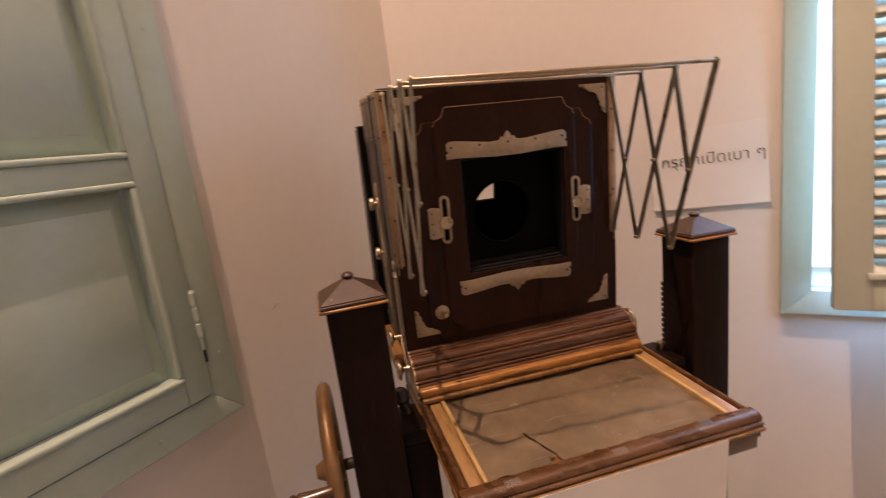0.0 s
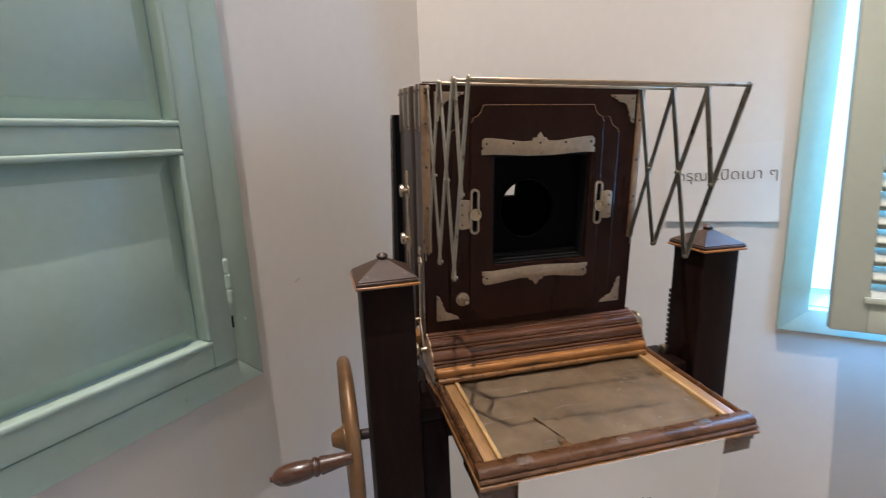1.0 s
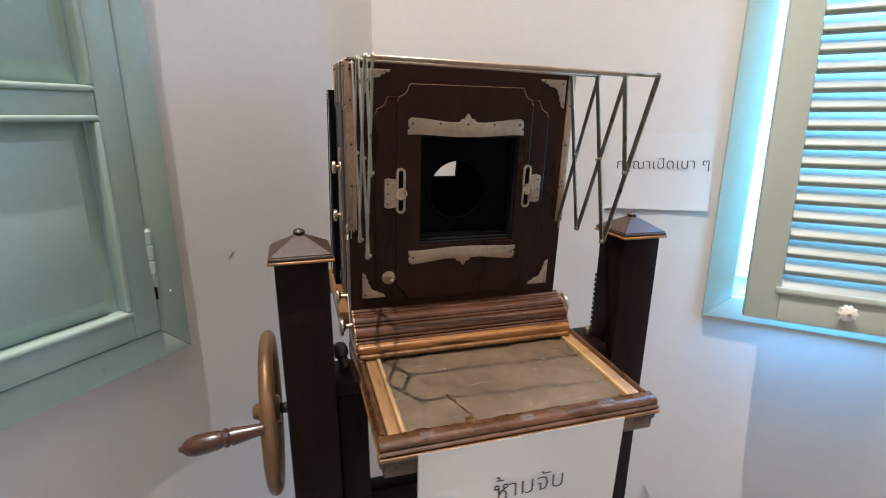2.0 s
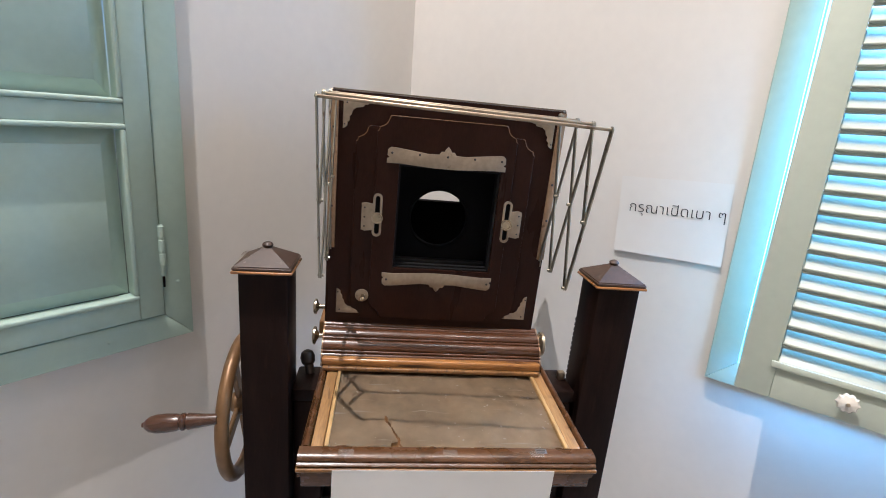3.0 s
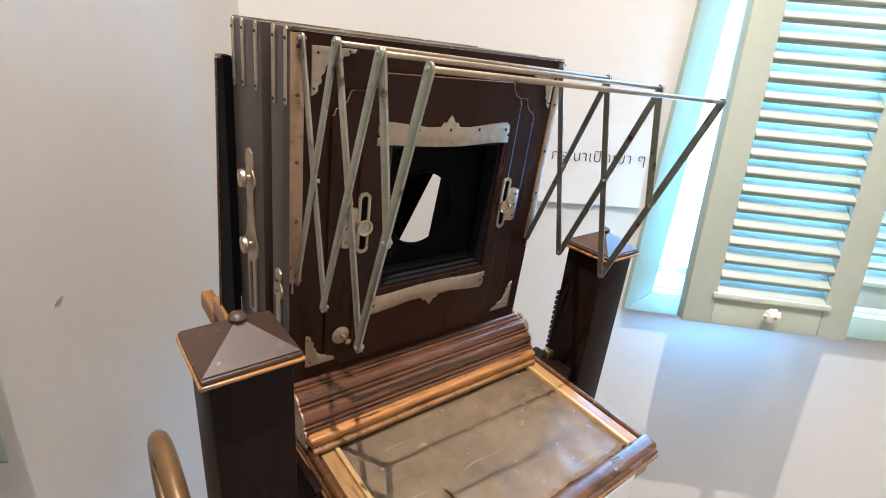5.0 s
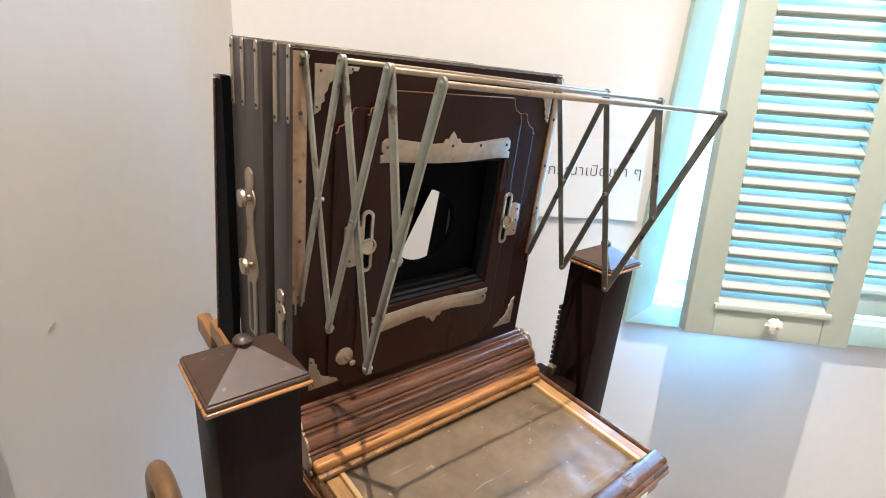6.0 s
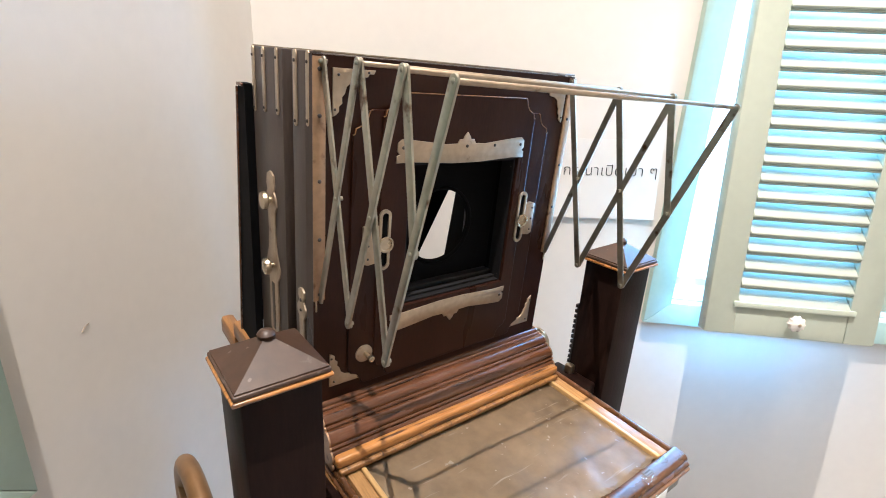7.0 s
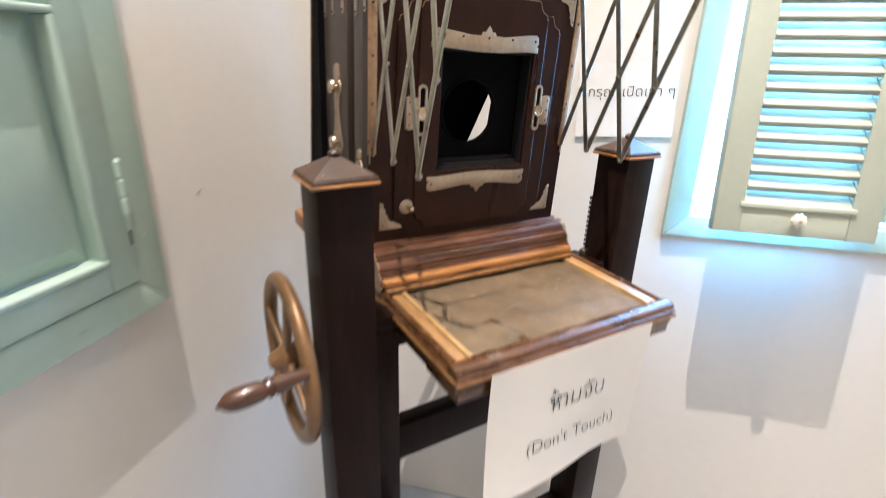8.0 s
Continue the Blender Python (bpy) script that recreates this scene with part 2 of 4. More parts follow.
def strip(a, b, width, thick, normal, bm=None):
    """A flat bar with round ends from a to b, its broad side facing normal."""
    a, b, nrm = Vector(a), Vector(b), Vector(normal).normalized()
    d = b - a
    L = d.length
    d.normalize()
    side = nrm.cross(d).normalized()
    w = width / 2
    pts = [(w * math.cos(t), L + w * math.sin(t)) for t in [math.pi * i / 8 for i in range(9)]] + [(-w * math.cos(t), -w * math.sin(t)) for t in [math.pi * i / 8 for i in range(9)]]
    m = Matrix((( side.x, d.x, nrm.x, a.x), (side.y, d.y, nrm.y, a.y), (side.z, d.z, nrm.z, a.z), (0, 0, 0, 1)))
    return prism(pts, thick, m, thick * 0.25, bm)


FRONT = Matrix(((1, 0, 0, 0), (0, 0, -1, 0), (0, 1, 0, 0), (0, 0, 0, 1)))  # local x, y, z -> world x, z, minus y


def front(y):
    """Outlines drawn in x and z, growing towards the viewer from the plane y."""
    return Matrix.Translation((0, y, 0)) @ FRONT


def screw(p, normal, r=0.0026, mat="nickel", parent=None):
    p = Vector(p)
    return part("screw", lathe([(r, -0.001), (r, 0.0004), (r * 0.6, 0.0012), (0.0002, 0.0014)], aim(p, p + Vector(normal)), 10), mat, parent)


# ---- the room ----
CORNER = Vector((-0.035, 0.624, 0))
U_R, N_R = Vector((0.719, -0.695, 0)), Vector((-0.695, -0.719, 0))
U_L, N_L = Vector((-0.695, -0.719, 0)), Vector((0.719, -0.695, 0))


def wall_frame(u, n):
    return Matrix(((u.x, n.x, 0, CORNER.x), (u.y, n.y, 0, CORNER.y), (0, 0, 1, 0), (0, 0, 0, 1)))


R, L = wall_frame(U_R, N_R), wall_frame(U_L, N_L)  # along the wall, into the room, up
ROOM, TOP, THICK = 3.8, 4.55, 0.14
# the window openings, along and up
RW = (0.914, 1.825, 1.031, 2.10)
LW = (0.695, 1.54, 1.04, 2.25)


def wall_with_hole(name, m, hole, label):
    a, b, c, d = hole
    bm = box(-THICK, a, -THICK, 0, 0, TOP, m=m)
    for q in ((b, ROOM, 0, TOP), (a, b, 0, c), (a, b, d, TOP)):
        box(q[0], q[1], -THICK, 0, q[2], q[3], bm=bm, m=m)
    bmesh.ops.remove_doubles(bm, verts=bm.verts, dist=1e-5)
    return tagged(part(name, bm, "plaster", smooth=False), label, "wall", kind="structure")


wall_with_hole("wall_east", R, RW, "cream white painted plaster wall with a window")
west = wall_with_hole("wall_west", L, LW, "cream white painted plaster wall with a shuttered window")
tagged(part("wall_south", box(0, ROOM, ROOM, ROOM + THICK, 0, TOP, m=L), "plaster", smooth=False), "plain cream white painted plaster wall", "wall", kind="structure")
tagged(part("wall_north", box(0, ROOM, ROOM, ROOM + THICK, 0, TOP, m=R), "plaster", smooth=False), "plain cream white painted plaster wall", "wall", kind="structure")
# the floor is unseen; its pale grey is picked to bounce light onto the walls
tagged(part("floor", box(-THICK, ROOM + THICK, -THICK, ROOM + THICK, -0.1, -0.004, m=R), "floor", smooth=False), "unseen floor below the camera stand, pale grey to bounce light", "floor", kind="structure")
tagged(part("ceiling", box(-THICK, ROOM + THICK, -THICK, ROOM + THICK, TOP, TOP + 0.1, m=R), "ceiling", smooth=False), "plain white painted ceiling", "ceiling", kind="structure")


def casing(name, m, outer, width, depth, mat, label):
    """A flat window frame with mitred corners round an opening."""
    w = thing(name, m @ Vector(((outer[0] + outer[1]) / 2, 0, outer[2])), label, "window", kind="structure")
    a, b, c, d = outer
    k = width
    for pts, nm in (([(a, c), (b, c), (b - k, c + k), (a + k, c + k)], "frame_bottom"), ([(a, d), (a + k, d - k), (b - k, d - k), (b, d)], "frame_top"),
                    ([(a, c), (a + k, c + k), (a + k, d - k), (a, d)], "frame_side"), ([(b, c), (b, d), (b - k, d - k), (b - k, c + k)], "frame_side")):
        loc = m @ Matrix(((1, 0, 0, 0), (0, 0, 1, 0.0), (0, 1, 0, 0), (0, 0, 0, 1)))
        part(nm, prism(pts, depth, loc, 0.0025), mat, w)
    return w


# the lit window with folding louvred shutters
window_1 = casing("window_1", R, (0.863, 1.876, 0.980, 2.151), 0.051, 0.020, "green", "pale blue-green painted window frame standing open to daylight")
lining = box(RW[0], RW[0] + 0.003, -THICK, -0.002, RW[2], RW[3], m=R)
part("window_lining", lining, "green", window_1)
part("window_lining", box(RW[1] - 0.012, RW[1], -THICK, -0.002, RW[2], RW[3], m=R), "green", window_1)
part("window_sill", box(RW[0] + 0.003, RW[1] - 0.012, -THICK, -0.002, RW[2], RW[2] + 0.003, m=R), "green", window_1)
part("window_head", box(RW[0] + 0.003, RW[1] - 0.012, -THICK, -0.002, RW[3] - 0.012, RW[3], m=R), "green", window_1)


glow = bpy.data.materials.new("outdoor_brightness")
glow.use_nodes = True
em = glow.node_tree.nodes.new("ShaderNodeEmission")
em.inputs[0].default_value, em.inputs[1].default_value = (0.82, 0.95, 1.0, 1), 3.5
glow.node_tree.links.new(em.outputs[0], glow.node_tree.nodes["Material Output"].inputs[0])
tagged(part("backdrop", box(-1.6, 5.4, -2.62, -2.6, -1.5, 5.2, m=R), glow, smooth=False), "overexposed white daylight outside the window", "backdrop", kind="structure")


def shutter(a, b, z0, z1, pitch, label, knob=True, prop=0.0):
    """A louvred leaf between two points of the plan."""
    a, b = R @ Vector((a[0], a[1], 0)), R @ Vector((b[0], b[1], 0))
    u = (b - a)
    w = u.length
    u.normalize()
    n = Vector((u.y, -u.x, 0))
    m = Matrix(((u.x, n.x, 0, a.x), (u.y, n.y, 0, a.y), (0, 0, 1, 0), (0, 0, 0, 1)))
    # hung at its head and propped out at its foot
    m = m @ Matrix.Translation((0, 0, z0)) @ pose(0, 0, 0, prop) @ Matrix.Translation((0, 0, -z0))
    n = (m.to_3x3() @ Vector((0, 1, 0))).normalized()
    s = thing("window_shutter", m @ Vector((w / 2, 0, z0)), label, "shutter", "window shutters")
    t = 0.03
    st, bot = 0.051, 0.060
    part("stile", box(0, st, -t, 0, z0, z1, 0.002, m=m), "palegreen", s)
    part("stile", box(w - st, w, -t, 0, z0, z1, 0.002, m=m), "palegreen", s)
    part("rail", box(st, w - st, -t, -0.001, z0, z0 + bot, 0.002, m=m), "palegreen", s)
    part("rail", box(st, w - st, -t, -0.001, z1 - bot, z1, 0.002, m=m), "palegreen", s)
    # the moulded lip below the slats
    part("lip", box(st - 0.008, w - st + 0.008, -0.002, 0.006, z0 + bot - 0.008, z0 + bot + 0.003, 0.002, m=m), "palegreen", s)
    z = z0 + bot + 0.016
    i = 0
    while z < z1 - bot - 0.01:
        tilt = m @ Matrix.Translation((w / 2, -0.014, z)) @ pose(0, 0, 0, -46 + 2.0 * math.sin(i * 2.3))
        hw = (w - 2 * st) / 2
        blade = box(-hw, hw, -0.0235, 0.0225, -0.0036, 0.0034, 0.0030, m=tilt, seg=3)
        box(-hw, hw, 0.0150, 0.0232, -0.0085, -0.0028, 0.0022, bm=blade, m=tilt)
        part("slat", blade, "slat", s)
        z += pitch
        i += 1
    if knob:
        c = m @ Vector((w * 0.502, 0, z0 + 0.034))
        prof = [(0.005, -0.002), (0.005, 0.006), (0.012, 0.010), (0.0145, 0.016), (0.012, 0.022), (0.005, 0.025), (0.0035, 0.0255), (0.003, 0.0265), (0.0005, 0.027)]
        kb = lathe(prof, aim(c, c + n), 28)
        for v in kb.verts:
            d = v.co - c
            along = d.dot(n)
            if 0.009 < along < 0.024:
                side = d - n * along
                ang = math.atan2(side.z, side.dot(u))
                v.co += side * 0.10 * math.cos(10 * ang)
        k = part("knob", kb, "ceramic", s, "white fluted ceramic knob")
        screw(c + n * 0.027, n, 0.003, "brass", k)
    return s


shutter((0.924, 0.168), (1.216, 0.168), 1.045, 2.07, 0.0315, "pale green louvred wooden shutter with white knob, propped open", prop=8.6)
shutter((1.262, 0.0), (1.80, 0.0), 1.044, 2.085, 0.0315, "pale green louvred wooden shutter closed in the window frame", knob=False)

# the closed window with panelled leaves
window_2 = casing("window_2", L, (0.651, 1.586, 0.996, 2.294), 0.052, 0.028, "green", "grey-green painted window frame with closed panelled shutters")


def panel_leaf(u0, u1, name, label):
    s = thing(name, L @ Vector(((u0 + u1) / 2, 0, 1.0500)), label, "shutter", "panelled shutters")
    y0, y1 = -0.006, 0.034
    z0, z1, st = 1.0512, 2.239, 0.0415
    rails = [(z0, 1.091), (1.404, 1.436), (1.80, 1.832), (z1 - 0.040, z1)]
    part("stile", box(u0, u0 + st, y0, y1, z0, z1, 0.002, m=L), "green", s)
    part("stile", box(u1 - st, u1, y0, y1, z0, z1, 0.002, m=L), "green", s)
    for a, b in rails:
        part("rail", box(u0 + st, u1 - st, y0, y1 - 0.001, a, b, 0.002, m=L), "green", s)
    for (a0, a1), (b0, b1) in zip(rails, rails[1:]):
        x0, x1, k, w, deep = u0 + st, u1 - st, 0.009, 0.034, 0.024
        part("panel", box(x0 + w, x1 - w, y0, y1 - 0.011, a1 + w, b0 - w, 0.001, m=L), "green", s)
        # a bead round the edge, and a margin that rises from it to the panel's field
        for q in ((x0, x1, a1, a1 + k), (x0, x1, b0 - k, b0), (x0, x0 + k, a1 + k, b0 - k), (x1 - k, x1, a1 + k, b0 - k)):
            part("bead", box(q[0], q[1], y1 - deep, y1 + 0.004, q[2], q[3], 0.0036, m=L, seg=4), "green", s)
        out, inn = ((x0 + k, a1 + k), (x1 - k, a1 + k), (x1 - k, b0 - k), (x0 + k, b0 - k)), ((x0 + w, a1 + w), (x1 - w, a1 + w), (x1 - w, b0 - w), (x0 + w, b0 - w))
        for i in range(4):
            (ax, az), (bx, bz), (cx, cz), (dx, dz) = out[i], out[(i + 1) % 4], inn[(i + 1) % 4], inn[i]
            sl = bmesh.new()
            rows = []
            for h in range(7):
                f = h / 6
                drop = y1 - deep + (deep - 0.012) * f ** 1.3
                rows.append([sl.verts.new((ax + (dx - ax) * f, drop, az + (dz - az) * f)), sl.verts.new((bx + (cx - bx) * f, drop, bz + (cz - bz) * f))])
            rows.append([sl.verts.new((dx, y0, dz)), sl.verts.new((cx, y0, cz))])
            rows.append([sl.verts.new((ax, y0, az)), sl.verts.new((bx, y0, bz))])
            for r0, r1 in zip(rows, rows[1:] + rows[:1]):
                sl.faces.new((r0[0], r0[1], r1[1], r1[0]))
            for e in (0, 1):
                sl.faces.new([r[e] for r in rows])
            sl.transform(L)
            part("moulding", sl, "green", s)
    return s


leaf = panel_leaf(0.7058, 1.117, "panelled_shutter", "grey-green painted panelled wooden shutter, closed, with a hinge")
panel_leaf(1.120, 1.5320, "panelled_shutter", "grey-green painted panelled wooden shutter, closed")
hinge = rod(L @ Vector((0.7035, 0.0335, 1.128)), L @ Vector((0.7035, 0.0335, 1.226)), 0.0044)
hg = part("hinge", hinge, "green", leaf, "painted-over steel hinge")
for z in (1.150, 1.176, 1.202):
    part("knuckle", lathe([(0.0046, 0), (0.0056, 0.0010), (0.0056, 0.0210), (0.0046, 0.0220)], aim(L @ Vector((0.7035, 0.0335, z)), L @ Vector((0.7035, 0.0335, z + 0.1))), 14), "green", hg)
# black strip laid on the frame for the shade in the notch
part("hinge_recess", box(0.6990, 0.7026, 0.0275, 0.0292, 1.104, 1.140, m=L), "bellows", hg, "black strip for the shade in the hinge notch")

for u, z in ((0.676, 1.11), (0.676, 1.62), (0.80, 1.020)):
    screw(L @ Vector((u, 0.0280, z)), N_L, 0.0032, "green", window_2)

# ---- the antique studio camera ----
body = thing("studio_camera", (0, 0.08, 1.03), "antique dark mahogany studio bellows camera with nickel fittings, lens missing", "camera")
ZB, ZT = 1.068, 1.476
OX0, OX1, OZ0, OZ1 = -0.078, 0.090, 1.192, 1.369   # the lens opening

# front board with its square opening
fb = box(-0.192, OX0, 0.0, 0.018, ZB, ZT)
for q in ((OX1, 0.188, ZB, ZT), (OX0, OX1, ZB, OZ0), (OX0, OX1, OZ1, ZT)):
    box(q[0], q[1], 0.0, 0.018, q[2], q[3], bm=fb)
bmesh.ops.remove_doubles(fb, verts=fb.verts, dist=1e-5)
board = part("front_board", fb, "mahogany", body, "dark mahogany front board", smooth=False)


def holed(outline, hole, depth, m, bevel):
    """A thick board of that outline with a square hole."""
    own = bmesh.new()
    vo = [own.verts.new((x, y, 0)) for x, y in outline]
    vh = [own.verts.new((x, y, 0)) for x, y in hole]
    eo = [own.edges.new((vo[i], vo[(i + 1) % len(vo)])) for i in range(len(vo))]
    eh = [own.edges.new((vh[i], vh[(i + 1) % len(vh)])) for i in range(len(vh))]
    bmesh.ops.triangle_fill(own, use_beauty=True, edges=eo + eh)
    r = bmesh.ops.extrude_face_region(own, geom=own.faces[:])
    up = [v for v in r["geom"] if isinstance(v, bmesh.types.BMVert)]
    bmesh.ops.translate(own, verts=up, vec=(0, 0, depth))
    if bevel:
        top = [e for e in own.edges if all(abs(v.co.z - depth) < 1e-6 for v in e.verts) and len(e.link_faces) == 2 and any(abs(f.normal.z) < 0.5 for f in e.link_faces)]
        own.normal_update()
        top = [e for e in own.edges if all(abs(v.co.z - depth) < 1e-6 for v in e.verts) and any(abs(f.normal.z) < 0.5 for f in e.link_faces)]
        bmesh.ops.bevel(own, geom=top, offset=bevel, segments=2, affect="EDGES", profile=0.5)
    own.transform(m)
    return own


hole = [(OX0 - 0.001, OZ0 - 0.001), (OX1 + 0.001, OZ0 - 0.001), (OX1 + 0.001, OZ1 + 0.001), (OX0 - 0.001, OZ1 + 0.001)]
def shouldered(x0, x1, z0, z1, s):
    """A rectangle whose corners go in by one curved step."""
    c = [(0, 1.15 * s), (0.10 * s, 1.10 * s), (0.16 * s, 0.85 * s)] + [(0.2 * s + 0.62 * s * math.sin(a), 0.05 * s + 0.75 * s * math.cos(a)) for a in (0.2, 0.6, 1.0, 1.35)] + [(0.86 * s, 0.06 * s), (1.0 * s, 0)]
    return [(x0 + a, z1 - b) for a, b in c] + [(x1 - a, z1 - b) for a, b in c][::-1] + [(x1 - a, z0 + b) for a, b in c] + [(x0 + a, z0 + b) for a, b in c][::-1]


board_edge = shouldered(-0.150, 0.1445, 1.092, 1.4270, 0.0225)
lens_board = part("lens_board", holed(board_edge, hole, 0.0035, front(-0.0005), 0.0010), "mahogany", body, "raised mahogany lens board with curved shoulders", smooth=False)
# the sliding panel that stands proud on the lens board
panel_edge = shouldered(-0.1165, 0.1125, 1.096, 1.4460, 0.0225)
slide_panel = part("sliding_panel", holed(panel_edge, hole, 0.0038, front(-0.0039), 0.0011), "mahogany", body, "proud mahogany sliding panel with curved shoulders", smooth=False)
# thin golden lines along the upper edges of both boards only
for owner, edge, depth, low in ((lens_board, board_edge, -0.0038, 1.385), (slide_panel, panel_edge, -0.0074, 1.405)):
    for sx in (-1, 1):
        edging = bmesh.new()
        for a, b in zip(edge, edge[1:] + edge[:1]):
            if min(a[1], b[1]) > low and min(a[0] * sx, b[0] * sx) > (0.118 if owner == lens_board else 0.07):
                rod((a[0], depth, a[1]), (b[0], depth, b[1]), 0.0006, 6, bm=edging)
        part("board_edge", edging, "gold", owner, "thin golden edge of the board")
part("board_edge", rod((-0.094, -0.0074, 1.4457), (0.090, -0.0074, 1.4457), 0.0006, 6), "gold", slide_panel, "thin golden edge of the board")

# the black throat with its round hole
for q in ((OX0 - 0.012, OX0, OZ0 - 0.012, OZ1 + 0.012), (OX1, OX1 + 0.012, OZ0 - 0.012, OZ1 + 0.012), (OX0, OX1, OZ0 - 0.012, OZ0), (OX0, OX1, OZ1, OZ1 + 0.012)):
    part("throat_side", box(q[0], q[1], 0.0185, 0.0275, q[2], q[3]), "black", body)
part("throat_ledge", box(OX0 + 0.003, OX1 - 0.003, 0.004, 0.0115, OZ0 + 0.0018, OZ0 + 0.0052, 0.001), "bellows", body, "worn black ledge of the throat")
part("throat_ledge", box(OX0 + 0.003, OX1 - 0.003, 0.0140, 0.0275, OZ0 + 0.0018, OZ0 + 0.0105, 0.0015), "bellows", body, "worn black ledge of the throat")
for q in ((OX0 - 0.0005, OX0 + 0.0025, OZ0, OZ1), (OX1 - 0.0025, OX1 + 0.0005, OZ0, OZ1), (OX0 + 0.0025, OX1 - 0.0025, OZ1 - 0.0025, OZ1 + 0.0005), (OX0 + 0.0025, OX1 - 0.0025, OZ0 - 0.0005, OZ0 + 0.0015)):
    part("throat_lining", box(q[0], q[1], -0.0035, 0.0185, q[2], q[3]), "bellows", body, "black lining of the lens opening")
HC = (-0.003, 1.276)
circle = [(HC[0] + 0.0495 * math.cos(2 * math.pi * i / 48), HC[1] + 0.0495 * math.sin(2 * math.pi * i / 48)) for i in range(48)]
part("lens_flange", holed([(OX0 - 0.05, OZ0 - 0.05), (OX1 + 0.05, OZ0 - 0.05), (OX1 + 0.05, OZ1 + 0.05), (OX0 - 0.05, OZ1 + 0.05)], circle, 0.006, front(0.034), 0), "black", body, "black flange with a round lens hole")
rg = ring((HC[0], 0.028, HC[1]), pose(0, 0, 0, 90), 0.0515, 0.0025)
part("flange_ring", rg, "black", body)


def standard(name, y0, y1, label):
    """A hollow wooden standard, open front and back."""
    t = 0.016
    side = part(name, box(-0.1905, -0.1905 + t, y0, y1, ZB - 0.01, ZT + 0.002, 0.0015), "sidewood", body, label)
    part("side_board", box(0.1905 - t, 0.1905, y0, y1, ZB - 0.01, ZT + 0.002, 0.0015), "sidewood", body)
    part("top_board", box(-0.1905 + t, 0.1905 - t, y0, y1, ZT - 0.016, ZT + 0.001, 0.0015), "sidewood", body)
    part("bottom_board", box(-0.1905 + t, 0.1905 - t, y0, y1, ZB - 0.01, ZB + 0.006, 0.0015), "sidewood", body)
    return side


front_standard = standard("front_standard", 0.0185, 0.056, "brown wooden front standard")
rear_standard = standard("rear_standard", 0.084, 0.186, "brown wooden rear standard")
# pleated bellows between the standards
bw = bmesh.new()
rows = []
for i in range(9):
    y = 0.0565 + i * 0.0034
    k = 0.176 if i % 2 else 0.164
    rows.append([bw.verts.new((sx * k, y, 1.272 + sz * (k + 0.016))) for sx, sz in ((-1, -1), (1, -1), (1, 1), (-1, 1))])
for a, b in zip(rows, rows[1:]):
    for i in range(4):
        bw.faces.new((a[i], a[(i + 1) % 4], b[(i + 1) % 4], b[i]))
bmesh.ops.solidify(bw, geom=bw.faces[:], thickness=0.0015)
part("bellows", bw, "bellows", body, "collapsed black pleated bellows", smooth=False)

# the leaning back board with its cut-outs, and the hood side that closes it
lean = Matrix.Translation((0, 0.208, 1.435)) @ pose(0, 0, 0, 11.3) @ Matrix.Translation((0, 0, -1.435))
outline = [(-0.190, 1.05), (0.110, 1.05), (0.180, 1.287), (0.190, 1.31), (0.190, 1.430), (-0.190, 1.430)]
part("back_board", holed(outline, [(-0.07, 1.262), (0.064, 1.262), (0.064, 1.38), (-0.07, 1.38)], 0.010, lean @ FRONT, 0), "black", body, "black back board with cut-out openings", smooth=False)
for sx in (-1, 1):
    side = Matrix(((0, 0, 1, -0.2005 if sx < 0 else 0.1905), (1, 0, 0, 0), (0, 1, 0, 0), (0, 0, 0, 1)))
    part("hood_side", prism([(0.187, 1.035), (0.262, 1.035), (0.213, 1.428), (0.209, 1.434), (0.187, 1.434)], 0.010, side), "black", body, "black hood side")
    x = sx * 0.2015
    part("hood_edge", strip((x, 0.2595, 1.045), (x, 0.2115, 1.427), 0.004, 0.002, (sx, 0, 0)), "rollwood", body, "worn brown hood edge")
    part("hood_edge", strip((x, 0.190, 1.432), (x, 0.208, 1.432), 0.004, 0.002, (sx, 0, 0)), "rollwood", body, "worn brown hood edge")

# worn top edges and the bed's stay arms
for y in (0.0005, 0.0505, 0.181):
    part("top_edge", box(-0.189, 0.188, y, y + 0.0045, ZT + 0.0012, ZT + 0.0034, 0.0009), "topedge", body, "worn pale top edge")
for sx in (-1, 1):
    part("stay_arm", strip((sx * 0.1930, 0.036, 1.092), (sx * 0.1930, -0.006, 1.032), 0.009, 0.002, (sx, 0, 0)), "nickel", body, "worn nickel stay arm")

# corner plates, edge straps and decorative plates
def ornate_bar(x0, x1, z0, z1, up):
    """A nickel bar with notched ends and a pointed middle."""
    xm, h, s = (x0 + x1) / 2, z1 - z0, 1 if up else -1
    za, zb = (z0, z1) if up else (z1, z0)
    half = [(x0, za), (x0, za + s * h * 0.30), (x0 + 0.004, za + s * h * 0.36), (x0 + 0.0005, za + s * h * 0.5), (x0 + 0.001, zb - s * 0.004), (x0 + 0.006, zb), (x0 + 0.016, zb - s * 0.0005),
            (x0 + 0.03, zb - s * 0.002), (xm - 0.03, zb - s * 0.0065), (xm - 0.014, zb - s * 0.006), (xm - 0.011, zb - s * 0.001), (xm - 0.006, zb - s * 0.001), (xm - 0.004, zb + s * 0.003), (xm, zb + s * 0.0075)]
    other = [(2 * xm - x, z) for x, z in half[:-1]][::-1]
    low = [(x1 - 0.02, za + s * 0.0005), (xm + 0.02, za + s * -0.003), (xm - 0.02, za + s * -0.003), (x0 + 0.02, za + s * 0.0005)]
    return half + other + low


